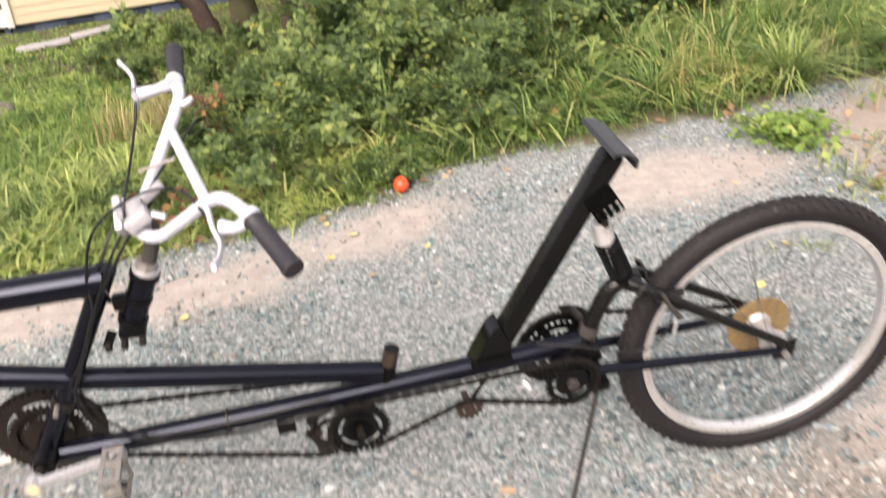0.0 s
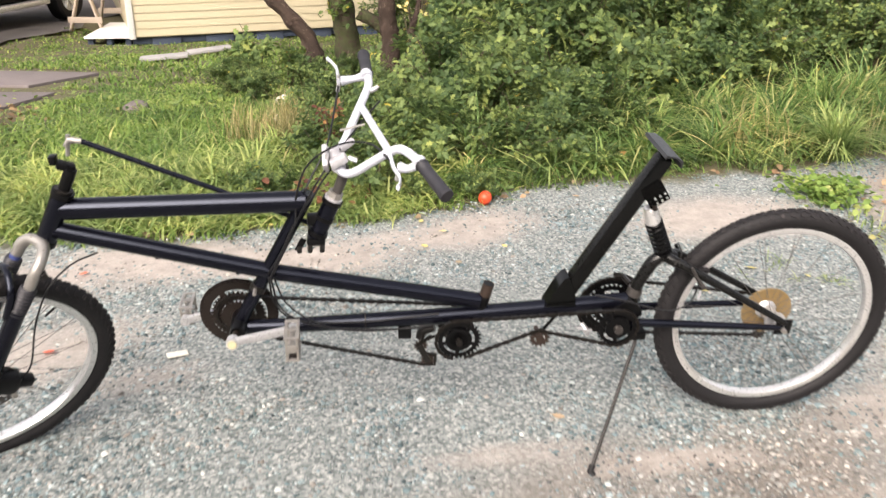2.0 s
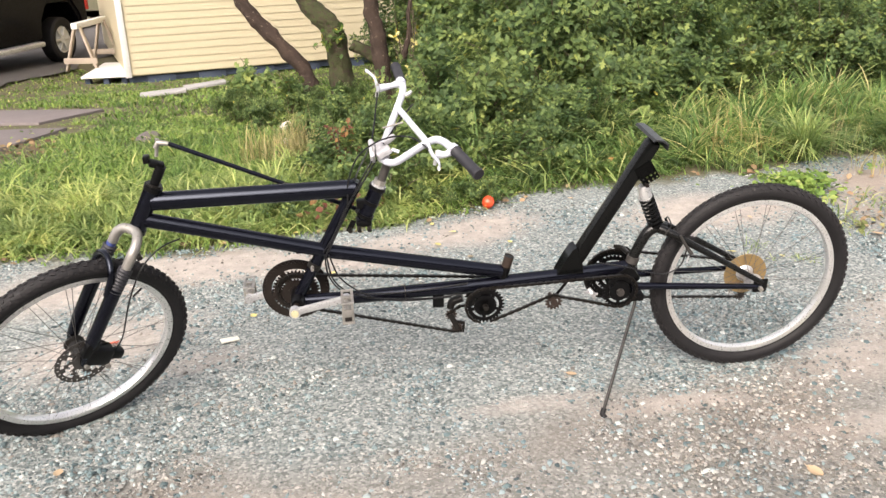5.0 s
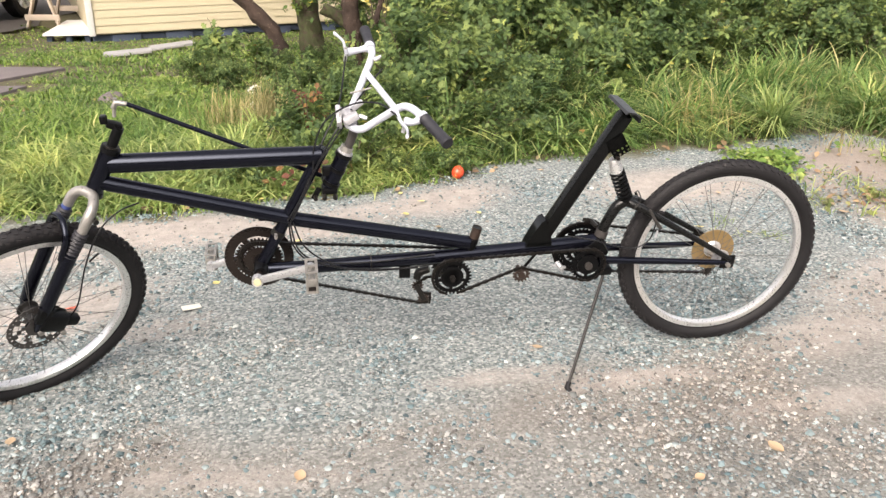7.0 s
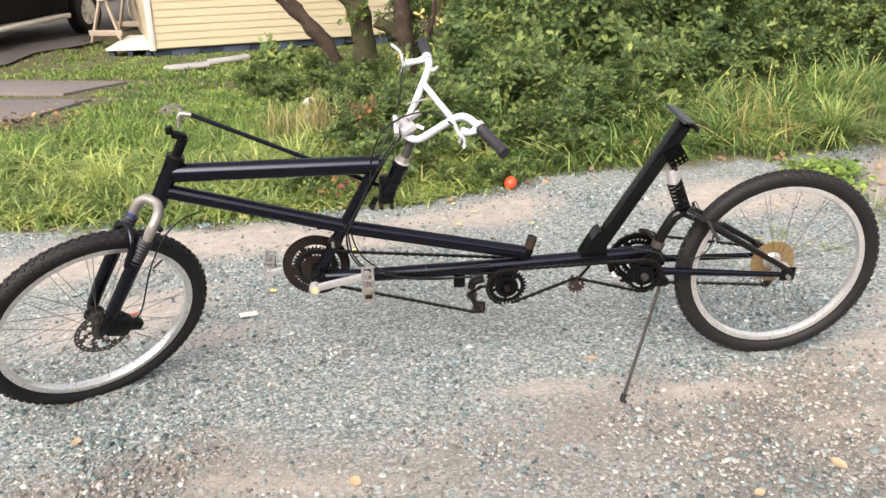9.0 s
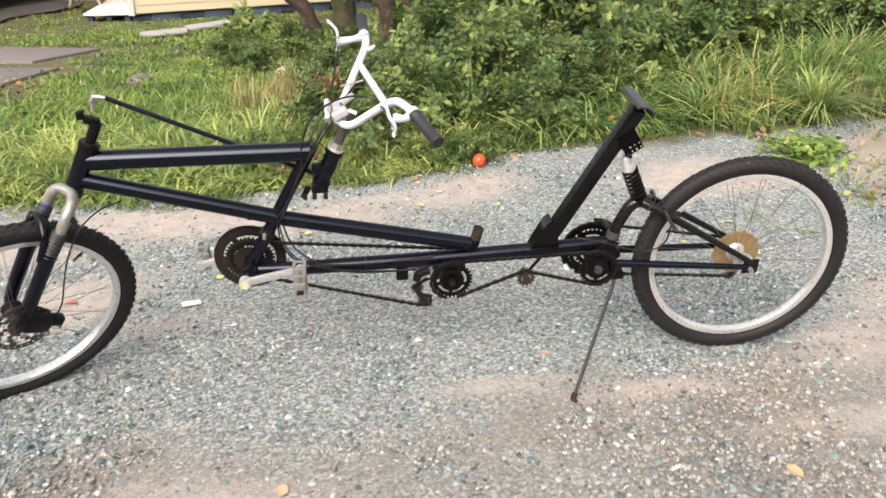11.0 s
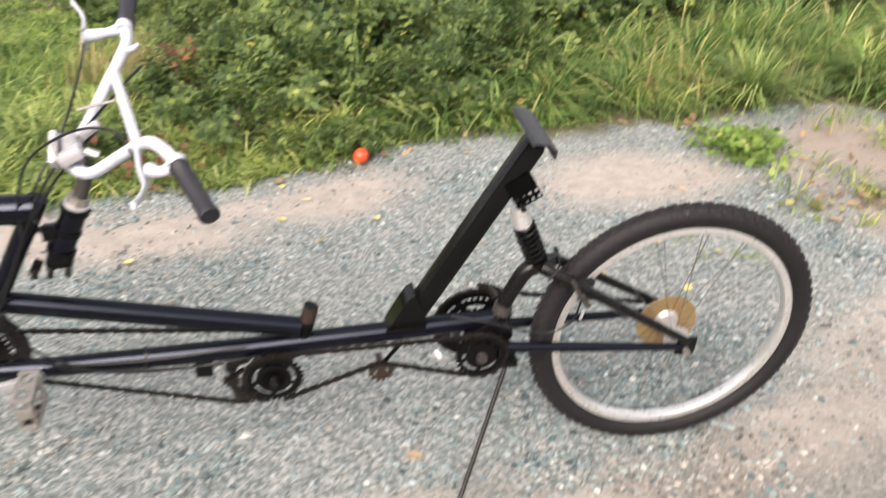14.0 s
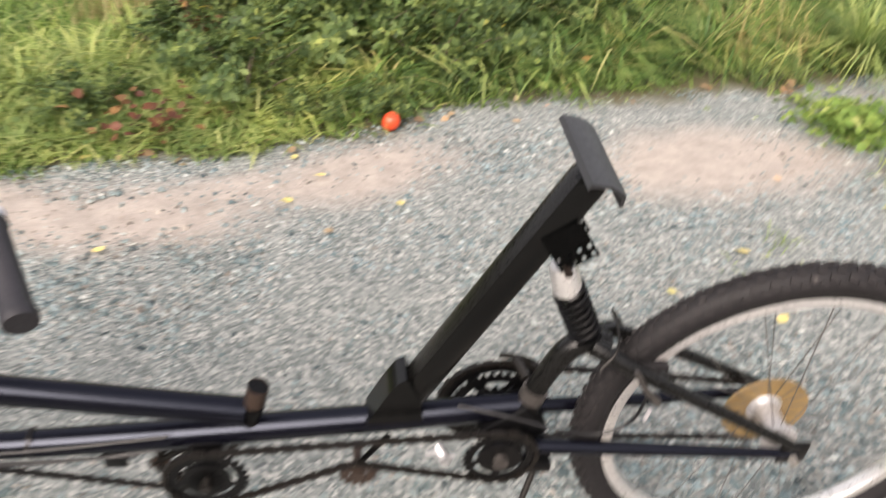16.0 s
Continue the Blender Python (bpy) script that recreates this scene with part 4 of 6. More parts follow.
# house: cream lap siding over a dark skirting
HOUSE = pose(-5.12, 10.5, -0.535, 0, 0, 21)
house = empty("house", HOUSE, "small cream-sided house with white corner trim on low blocks", "house")
LEN, TALL, COURSE = 7.0, 2.6, 0.113
core = bmesh.new()
box(core, (0.03, 0.03, -0.02), (LEN - 0.03, 5.0, TALL))
part("wall", core, SIDING, house)
bd = bmesh.new()
vs = [bd.verts.new(p) for p in ((0, 0.03, 0), (0, 0.03, COURSE + 0.01), (0, 0.006, COURSE), (0, -0.006, 0.006), (0, -0.006, 0),
                               (LEN - 0.12, 0.03, 0), (LEN - 0.12, 0.03, COURSE + 0.01), (LEN - 0.12, 0.006, COURSE), (LEN - 0.12, -0.006, 0.006), (LEN - 0.12, -0.006, 0))]
for i in range(5):
    j = (i + 1) % 5
    bd.faces.new((vs[i], vs[j], vs[j + 5], vs[i + 5]))
bd.faces.new(vs[4::-1])
bd.faces.new(vs[5:])
board = mesh_of("siding_board", bd, SIDING, 20)
for k in range(int(TALL / COURSE)):
    part("siding_board", board, SIDING, house, m=pose(0.06, 0, k * COURSE))
for x in (-0.02, LEN - 0.07):
    part("corner_trim", box(bmesh.new(), (x, -0.03, -0.03), (x + 0.09, 0.06, TALL), 0.006), TRIM, house, "white corner board")
part("roof", box(bmesh.new(), (-0.4, -0.4, TALL), (LEN + 0.4, 5.4, TALL + 0.18), 0.02), ASPHALT, house, "dark eaves")
for k in range(9):
    x = 0.3 + k * 0.78
    part("foundation_block", box(bmesh.new(), (x, 0.06, -0.5), (x + 0.42, 0.3, -0.03), 0.012), FOUND, house, "blue-grey foundation block")
part("sill_beam", box(bmesh.new(), (0.04, 0.1, -0.13), (LEN - 0.04, 0.2, -0.02), 0.008), FOUND, house, "dark blue sill beam")

# low white step beside the house corner
step = empty("porch_step", pose(-5.85, 10.62, -0.545, 0, 0, 4), "low white-painted wooden platform beside the house", "platform")
part("top_board", box(bmesh.new(), (0, 0, -0.035), (0.68, 1.5, 0.0), 0.008), TRIM, step)
part("base_board", box(bmesh.new(), (0.02, 0.01, -0.16), (0.66, 0.06, -0.135), 0.004), GREY_WOOD, step, "weathered grey base board")
for x in (0.03, 0.3, 0.57):
    for y in (0.08, 1.3):
        part("leg", box(bmesh.new(), (x, y, -0.2), (x + 0.08, y + 0.12, -0.035), 0.006), FOUND, step, "dark block")

# loose boards in the grass
for x, y, turn, length, label in ((-4.26, 8.05, 14, 0.56, "pale weathered board lying in the grass"), (-3.84, 8.75, 28, 0.57, "pale weathered board lying near the house")):
    z = float(ground_z(x, y))
    thing("board", box(bmesh.new(), (0, 0, 0.02), (length, 0.2, 0.055), 0.006), GREY_WOOD, label, "board", pose(x, y, z, 2, -3, turn), "loose boards")

# sawhorse
sh = empty("sawhorse", pose(-6.1, 12.15, float(ground_z(-6.1, 12.15)) + 0.02, 0, 0, 86), "pale wooden sawhorse standing beside the house", "sawhorse")
part("beam", box(bmesh.new(), (-0.62, -0.05, 0.77), (0.62, 0.05, 0.86), 0.006), TRIM, sh, "white-painted top beam")
for sx_ in (-1, 1):
    for sy_ in (-1, 1):
        part("leg", rounded_bar((sx_ * 0.5, sy_ * 0.04, 0.8), (sx_ * 0.58, sy_ * 0.29, -0.02), 0.085, 0.035, 0.004), LUMBER, sh)
    part("brace", box(bmesh.new(), (sx_ * 0.575 - 0.02, -0.27, 0.22), (sx_ * 0.575 + 0.02, 0.27, 0.31), 0.004), LUMBER, sh)


# pickup truck on the asphalt: the rear end shows
def truck_wheel(parent, m):
    tyre = bmesh.new()
    turned(tyre, [(0.27, -0.12), (0.33, -0.15), (0.41, -0.15), (0.445, -0.12), (0.45, 0), (0.445, 0.12), (0.41, 0.15), (0.33, 0.15), (0.27, 0.12), (0.27, -0.12)], 40)
    t = part("wheel", tyre, RUBBER, parent, "black truck tyre", m)
    rim = bmesh.new()
    turned(rim, [(0.275, -0.125), (0.275, -0.1), (0.2, -0.07), (0.09, -0.06), (0.08, -0.1), (0.0, -0.105)], 32)
    for k in range(6):
        box(rim, (0.06, -0.115, -0.028), (0.262, -0.06, 0.028), 0.006, Matrix.Rotation(k * math.pi / 3, 4, "Y"))
    part("rim", rim, CHROME, t, "silver six-spoke wheel")
    return t


TRX, TRY = -6.82, 12.9
truck = empty("pickup_truck", pose(TRX, TRY, float(ground_z(TRX, TRY)) + 0.03, 0, 0, 78), "black pickup truck parked on the asphalt drive", "truck")
body = bmesh.new()
prof = [(0.85, 0.55), (0.88, 1.25), (-1.3, 1.28), (-1.32, 1.95), (-3.0, 1.9), (-3.7, 1.3), (-5.2, 1.2), (-5.3, 0.5), (-4.6, 0.42), (-0.62, 0.42), (-0.56, 0.75), (-0.34, 1.02), (0.34, 1.02), (0.56, 0.75), (0.6, 0.55)]
for y0, y1 in ((-0.02, 1.9),):
    a = [body.verts.new((x, y0, z)) for x, z in prof]
    b = [body.verts.new((x, y1, z)) for x, z in prof]
    body.faces.new(a[::-1])
    body.faces.new(b)
    for i in range(len(prof)):
        j = (i + 1) % len(prof)
        body.faces.new((a[i], a[j], b[j], b[i]))
bmesh.ops.recalc_face_normals(body, faces=body.faces[:])
bmesh.ops.bevel(body, geom=[e for e in body.edges if e.calc_face_angle(0) > 0.3], offset=0.05, segments=3, affect="EDGES")
part("body", body, TRUCK, truck)
part("running_board", box(bmesh.new(), (-3.4, -0.12, 0.36), (-0.75, 0.05, 0.44), 0.02), CHROME, truck, "chrome side step")
part("rear_bumper", box(bmesh.new(), (0.8, 0.02, 0.5), (1.0, 1.86, 0.68), 0.03), CHROME, truck, "chrome rear bumper")
part("tail_lamp", box(bmesh.new(), (0.8, -0.035, 0.82), (0.905, 0.12, 1.2), 0.015), RED_LENS, truck, "red tail lamp")
part("window", box(bmesh.new(), (-2.9, -0.035, 1.36), (-1.5, 0.0, 1.8), 0.02), TRUCK, truck, "dark side window")
part("door_handle", box(bmesh.new(), (-1.75, -0.05, 1.12), (-1.6, 0.0, 1.16), 0.008), TRUCK, truck)
for x, y in ((0.0, 0.12), (0.0, 1.75), (-3.9, 0.12), (-3.9, 1.75)):
    truck_wheel(truck, pose(x, y, 0.385) @ Matrix.Scale(0.85, 4))


# apple trees in front of the house
def tree(name, x, y, limbs, crown_at, label, bark=BARK, said="grey-brown bark"):
    z = float(ground_z(x, y))
    root = empty(name, pose(x, y, z), label, "tree", "trees by the house")
    bm = bmesh.new()
    for pts, rs in limbs:
        tube(bm, pts, rs, 16, 9)
    bmesh.ops.transform(bm, matrix=Matrix.Identity(4), verts=bm.verts[:])
    for v in bm.verts:
        n = noise.noise(v.co * 7) * 0.03 + noise.noise(v.co * 21) * 0.02
        v.co += Vector((n, n * 0.7, 0))
    part("trunk", bm, bark, root, said)
    c = []
    for cx, cy, cz, r, n in crown_at:
        for _ in range(n):
            base = np.array([cx, cy, cz]) + rng.normal(0, r * 0.45, 3)
            c += [base + rng.normal(0, 0.07, 3) for _ in range(9)]
    c = np.array(c)
    co, f = leaf_cloud(c, rng.normal(0, 0.6, c.shape) + np.array([0, -0.3, 0.8]), rng.uniform(0.045, 0.085, len(c)))
    part("crown", fast_mesh("crown", co, f, TREE_M), TREE_M, root)
    return root


tree("apple_tree", -2.05, 7.0, [([(0.05, 0, -0.05), (-0.08, 0, 0.36), (-0.36, 0, 0.7), (-0.67, 0, 1.09), (-1.0, 0.1, 1.9), (-1.1, 0.1, 2.8)], [0.11, 0.088, 0.08, 0.074, 0.06, 0.04]), ([(-0.67, 0.0, 1.09), (-0.4, 0.3, 1.9), (-0.2, 0.4, 2.8)], [0.06, 0.045, 0.03])],
     [(-1.0, 0.1, 3.0, 0.9, 170), (-0.2, 0.4, 2.9, 0.8, 130)], "leaning apple tree with a bare brown trunk")
tree("apple_tree", -1.7, 7.05, [([(0.02, 0, -0.05), (-0.01, 0, 0.27), (-0.08, 0, 0.78), (-0.33, 0.03, 1.08), (-0.55, 0.1, 1.9), (-0.6, 0.1, 3.0)], [0.15, 0.13, 0.12, 0.11, 0.075, 0.04]), ([(0.5, -0.1, 0.36), (0.28, -0.12, 0.54), (0.13, -0.12, 0.61)], [0.075, 0.07, 0.06])],
     # the two high leaf masses are unseen, thickened to shade the shrubs
     [(-0.6, 0.1, 3.1, 1.1, 300), (0.4, 0.0, 2.9, 1.0, 260), (-0.05, -0.16, 0.68, 0.1, 8)], "forked apple tree with moss on its brown trunk", MOSSY, "mossy brown bark")
tree("apple_tree", -1.24, 6.8, [([(0.0, 0, -0.05), (-0.01, 0, 0.38), (-0.04, 0, 0.75), (-0.09, 0, 1.05), (0.0, 0, 2.0), (0.2, 0, 2.9)], [0.115, 0.095, 0.085, 0.08, 0.055, 0.03]), ([(0.22, -0.5, -0.1), (0.22, -0.5, 0.4), (0.28, -0.5, 0.7), (0.34, -0.5, 1.4), (0.5, -0.4, 2.3)], [0.035, 0.032, 0.03, 0.025, 0.02])],
     # the last three masses are unseen leaves, added overhead to shade the shrubs
     [(0.75, -0.1, 1.6, 0.4, 30), (0.55, -0.1, 1.0, 0.25, 14), (0.6, 0, 2.9, 1.2, 420), (1.4, -0.4, 3.0, 1.1, 300), (1.9, -1.1, 3.1, 1.2, 320)], "brown-barked apple tree standing among the shrubs")

# grey block and white post beyond the tall grass
gb = bmesh.new()
box(gb, (-0.2, -0.15, -0.05), (0.24, 0.2, 0.75), 0.02)
thing("stone_post", gb, GREY_WOOD, "weathered grey square block standing behind tall grass", "post", pose(5.05, 6.3, float(ground_z(5.05, 6.3)), 0, 0, 12))
# stand-in for what is probably a parked white vehicle, built as a shed
shed = empty("shed", pose(6.1, 7.0, float(ground_z(6.1, 7.0)), 0, 0, 8), "dark stand-in with white trim for a white vehicle behind the grass", "shed")
part("wall", box(bmesh.new(), (-0.45, 0.05, 0.1), (3.0, 0.7, 2.3), 0.01), FOUND, shed, "dark side of the stand-in")
part("corner_post", box(bmesh.new(), (0.0, -0.06, 0.0), (0.12, 0.06, 2.3), 0.006), TRIM, shed, "white corner post")
part("rail", box(bmesh.new(), (-0.5, -0.05, 0.62), (0.0, 0.03, 0.72), 0.006), TRIM, shed, "white rail")


# ---------------------------------------------------------------- small loose things on the ground
def apple(x, y, r, label):
    bm = bmesh.new()
    prof = [(0.0, 0.78), (0.12, 0.88), (0.35, 0.98), (0.7, 0.85), (0.97, 0.35), (1.0, 0.0), (0.93, -0.4), (0.72, -0.78), (0.4, -0.95), (0.15, -0.88), (0.0, -0.82)]
    turned(bm, [(max(a, 0.001) * r, b * r) for a, b in prof], 24, Matrix.Rotation(radians(90), 4, "X"))
    root = thing("apple", bm, APPLE, label, "apple", pose(x, y, float(ground_z(x, y)) + r * 0.88, 20, 15, 0), smooth=60)
    part("stalk", tube(bmesh.new(), [(0, 0, 0.75 * r), (0.004, 0, 1.0 * r), (0.01, 0.002, 1.2 * r)], 0.0012, 6), TWIG, root)
    return root


apple(-0.675, 1.83, 0.034, "red-orange apple fallen at the edge of the weeds")


def fallen_leaf(x, y, size, material, label, turn, lift=0.004):
    """One curled leaf with a short stem."""
    bm = bmesh.new()
    n, rows = 7, []
    for i in range(n):
        t = i / (n - 1)
        w = size * 0.42 * math.sin(math.pi * min(t * 0.92 + 0.04, 1)) ** 0.8
        z = size * 0.18 * (t - 0.5) ** 2 * 2
        rows.append([bm.verts.new((size * (t - 0.5), s * w, z + abs(s) * w * 0.22 + 0.003)) for s in (-1, -0.5, 0, 0.5, 1)])
    for a, b in zip(rows, rows[1:]):
        for i in range(4):
            bm.faces.new((a[i], b[i], b[i + 1], a[i + 1]))
    tube(bm, [(-size * 0.5, 0, 0.005), (-size * 0.75, size * 0.05, 0.006)], 0.0008, 5)
    return thing("fallen_leaf", bm, material, label, "leaf", pose(x, y, float(ground_z(x, y)) + lift, rng.uniform(-12, 12), rng.uniform(-12, 12), turn), "fallen leaves", smooth=80)


Y_, O_, P_ = (YELLOW_M, "yellow fallen leaf on the gravel"), (ORANGE_M, "orange-brown fallen leaf on the gravel"), (PINK_M, "red fallen leaf on the gravel")
for x, y, size, (mat_, lab) in ((-0.07, -0.63, 0.07, O_), (-0.33, -0.735, 0.045, O_), (-0.62, -0.03, 0.055, O_), (-1.38, -0.63, 0.055, O_), (-0.64, 1.26, 0.045, Y_), (-1.48, 0.99, 0.055, Y_), (-1.0, 1.57, 0.04, Y_), (0.64, 1.46, 0.045, O_),
                               (-0.9, 1.44, 0.045, Y_), (-0.99, 1.27, 0.05, Y_), (0.36, 1.0, 0.055, Y_), (0.09, 0.8, 0.04, Y_), (-1.7, 1.57, 0.05, Y_), (-1.58, 1.57, 0.05, Y_), (-0.85, 1.09, 0.05, O_), (-2.39, 1.07, 0.05, P_), (-2.28, 0.43, 0.06, P_), (-2.2, -0.39, 0.05, O_),
                               (-1.78, 0.6, 0.045, Y_), (0.93, 1.27, 0.04, Y_), (0.35, 0.68, 0.05, Y_), (0.56, 0.92, 0.045, Y_), (1.14, 1.14, 0.08, O_), (1.25, 1.74, 0.06, O_), (-2.06, 1.48, 0.08, O_), (-2.13, 2.08, 0.06, Y_), (-1.1, 1.72, 0.06, O_), (-0.2, 1.9, 0.05, O_)):
    fallen_leaf(x, y, size * 0.68, mat_, lab, rng.uniform(0, 360), 0.05 if y > 1.95 else 0.007)

chip = box(bmesh.new(), (-0.035, -0.014, 0), (0.035, 0.014, 0.008), 0.003)
thing("bark_chip", chip, WHITE_M, "bleached white chip lying on the gravel", "chip", pose(-1.84, 0.395, float(ground_z(-1.84, 0.395)) + 0.008, 6, 4, 25))
def field_stone(x, y, size, up, material, label):
    """A rounded uneven stone partly sunk in the grass."""
    st = bmesh.new()
    bmesh.ops.create_icosphere(st, subdivisions=3, radius=1)
    for v in st.verts:
        v.co *= 1 + 0.3 * noise.noise(v.co * 1.6 + Vector((x, y, 0)))
        v.co = Vector((v.co.x * size, v.co.y * size * 0.75, v.co.z * size * 0.75))
    return thing("field_stone", st, material, label, "stone", pose(x, y, float(ground_z(x, y)) + up, 0, 0, 20), "stones in the grass", smooth=60)


field_stone(-3.2, 4.47, 0.09, 0.035, CONCRETE, "pale grey stone half hidden in the grass")
field_stone(-2.05, 4.6, 0.07, 0.05, WHITE_M, "small white stone showing through the weeds")
field_stone(-1.97, 3.8, 0.055, 0.045, WHITE_M, "small white stone showing through the weeds")

# unseen dark ring, added to close the place and darken the bicycle's reflections
bm = bmesh.new()
ring = [(-30, 30), (-34, 6), (-30, -10), (-12, -14), (6, -14), (24, -10), (30, 6), (30, 30), (0, 40), (-30, 30)]
ring = smooth_path([(x, y, 0) for x, y in ring], 10)
cols = []
for i, p in enumerate(ring):
    top = 5.5 + 2.2 * noise.noise(Vector((i * 0.35, 0, 0))) + 0.8 * noise.noise(Vector((i * 1.3, 5, 0)))
    cols.append([bm.verts.new((p.x + 0.8 * noise.noise(Vector((i * 0.7, k * 0.9, 3))), p.y + 0.8 * noise.noise(Vector((i * 0.7, k * 0.9, 9))), -1.5 + (top + 1.5) * k / 7)) for k in range(8)])
for a, b in zip(cols, cols[1:]):
    for k in range(7):
        bm.faces.new((a[k], b[k], b[k + 1], a[k + 1]))
bmesh.ops.solidify(bm, geom=bm.faces[:], thickness=0.4)
RING_DARK = surface("backdrop_ring_green", (0.07, 0.1, 0.03), (0.02, 0.035, 0.012), 0.9, 0, 0.6, 3.0, 0.8, 0.2)
thing("backdrop", bm, RING_DARK, "unseen dark green ring added round the yard to darken reflections", "treeline", kind="structure")


# ---------------------------------------------------------------- the long home-built bicycle
# its own axes: x towards the rear wheel's back, y to the far side, z up in the leaning frame
BIKE = pose(-0.0347, 0.0229, -0.0028, 6.5, 0, 4)
bike = empty("bicycle", BIKE, "long home-built black recumbent bicycle with white handlebars on its kickstand", "bicycle")


def wheel(name, m, label, seg=96, hub_metal=SILVER):
    """A wheel about the y axis: hub, rim, knobbly tyre and single spokes."""
    hub = bmesh.new()
    turned(hub, [(0.0, -0.055), (0.006, -0.055), (0.006, -0.04), (0.03, -0.036), (0.03, -0.031), (0.021, -0.024), (0.021, 0.024), (0.03, 0.031), (0.03, 0.036), (0.006, 0.04), (0.006, 0.055), (0.0, 0.055)], 24)
    root = part(name, hub, hub_metal, bike, label, m)
    rim = bmesh.new()
    turned(rim, [(0.2655, -0.009), (0.2675, -0.0125), (0.28, -0.0138), (0.285, -0.0125), (0.285, -0.0105), (0.278, -0.009), (0.278, 0.009), (0.285, 0.0105), (0.285, 0.0125), (0.28, 0.0138), (0.2675, 0.0125), (0.2655, 0.009), (0.264, 0.0), (0.2655, -0.009)], seg)
    part("rim", rim, RIM, root, "bare alloy rim")
    tyre = bmesh.new()
    c, r = 0.3085, 0.0238
    prof = [(c + r * math.cos(a), r * math.sin(a)) for a in np.linspace(-2.55, 2.55, 16)]
    prof = [(0.2785, -0.0125)] + prof + [(0.2785, 0.0125)]
    turned(tyre, prof + [prof[0]], seg)
    tread = bmesh.new()
    for k in range(74):
        for half, rows in ((0, ((0.24, 0.0095, 0.0105, 0.0024), (-0.78, 0.0105, 0.011, 0.0027), (1.18, 0.006, 0.012, 0.0018))), (0.5, ((-0.24, 0.0095, 0.0105, 0.0024), (0.78, 0.0105, 0.011, 0.0027), (-1.18, 0.006, 0.012, 0.0018)))):
            turn = Matrix.Rotation(2 * math.pi * (k + half) / 74, 4, "Y")
            for ang, w, l, tall in rows:
                at = turn @ Matrix.Translation((c, 0, 0)) @ Matrix.Rotation(ang, 4, "Z") @ Matrix.Translation((r, 0, 0)) @ Matrix.Rotation(0.35 if ang > 0 else -0.35, 4, "X")
                box(tread, (-0.002, -w / 2, -l / 2), (tall, w / 2, l / 2), 0, at)
    part("tyre", tyre, RUBBER, root, "black tyre with smooth side walls")
    part("tread", tread, TREAD, root, "dusty rubber tread knobs")
    spoke = mesh_of("spoke", bar((0.024, 0.032, 0), (0.264, 0.002, 0.07), 0.0009, 5), SPOKE)
    spoke2 = mesh_of("spoke", bar((0.024, -0.032, 0), (0.264, -0.002, -0.07), 0.0009, 5), SPOKE)
    for k in range(32):
        part("spoke", (spoke, spoke2)[k % 2], SPOKE, root, m=Matrix.Rotation(2 * math.pi * k / 32, 4, "Y"))
    return root


def chainring(bm, x, z, y, radius, teeth, thick=0.003, inner=0.76, arms=5, hub=0.02):
    """A toothed ring with arms and a boss, facing sideways."""
    n = teeth * 4
    ang = [2 * math.pi * k / n for k in range(n)]
    out = [radius + (0.0035, 0.0035, -0.0035, -0.0035)[k % 4] for k in range(n)]
    loops = []
    for yy in (y - thick / 2, y + thick / 2):
        loops.append([bm.verts.new((x + out[k] * math.cos(ang[k]), yy, z + out[k] * math.sin(ang[k]))) for k in range(n)])
        loops.append([bm.verts.new((x + radius * inner * math.cos(ang[k]), yy, z + radius * inner * math.sin(ang[k]))) for k in range(n)])
    a, b, c, d = loops
    for k in range(n):
        j = (k + 1) % n
        bm.faces.new((a[k], b[k], b[j], a[j]))
        bm.faces.new((c[k], c[j], d[j], d[k]))
        bm.faces.new((a[k], a[j], c[j], c[k]))
        bm.faces.new((b[k], d[k], d[j], b[j]))
    for k in range(arms):
        m = Matrix.Translation((x, y, z)) @ Matrix.Rotation(2 * math.pi * (k + 0.3) / arms, 4, "Y")
        box(bm, (hub * 0.6, -thick * 0.45, -radius * 0.1), (radius * (inner + 0.05), thick * 0.45, radius * 0.1), 0.0015, m)
    turned(bm, [(0.0, -thick), (hub, -thick), (hub, thick), (0.0, thick)], 20, Matrix.Translation((x, y, z)))
    return bm


def chain(bm, pts, steps=0):
    """Links along a line of points, each a pair of plates about a roller."""
    pts = smooth_path(pts, steps) if steps else [Vector(p) for p in pts]
    step, left, k = 0.0127, 0.0, 0
    for a, b in zip(pts, pts[1:]):
        d = (b - a)
        n = d.length
        if n < 1e-6:
            continue
        d = d / n
        s = left
        while s < n:
            p = a + d * s
            zax = Vector((0, 1, 0)).cross(d).normalized()
            m = Matrix.Translation(p) @ Matrix((d, Vector((0, 1, 0)), -zax)).transposed().to_4x4()
            w, h_ = (0.0044, 0.0042) if k % 2 else (0.003, 0.003)
            box(bm, (-0.0078, -w, -h_), (0.0078, w, h_), 0, m)
            k += 1
            s += step
        left = s - n
    return bm


def around(cx, cz, r, a0, a1, y, n=14):
    return [(cx + r * math.cos(radians(a)), y, cz + r * math.sin(radians(a))) for a in np.linspace(a0, a1, n)]


# frame tubes
part("top_tube", bar((-1.85, 0, 0.742), (-1.279, 0, 0.744), 0.0265, 20), BLACK, bike)
part("middle_tube", tube(bmesh.new(), [(-1.88, 0, 0.688), (-1.36, 0, 0.543), (-0.84, 0, 0.431)], 0.0215, 18), BLACK, bike)
part("bottom_tube", tube(bmesh.new(), [(-1.47, 0, 0.381), (-1.31, 0, 0.379), (-0.963, 0, 0.386), (-0.602, 0, 0.402), (-0.43, 0, 0.413)], [0.019, 0.0205, 0.022, 0.022, 0.021], 18), BLACK, bike)
part("down_strut", bar((-1.272, 0, 0.765), (-1.474, 0, 0.393), 0.0175, 16), BLACK, bike)
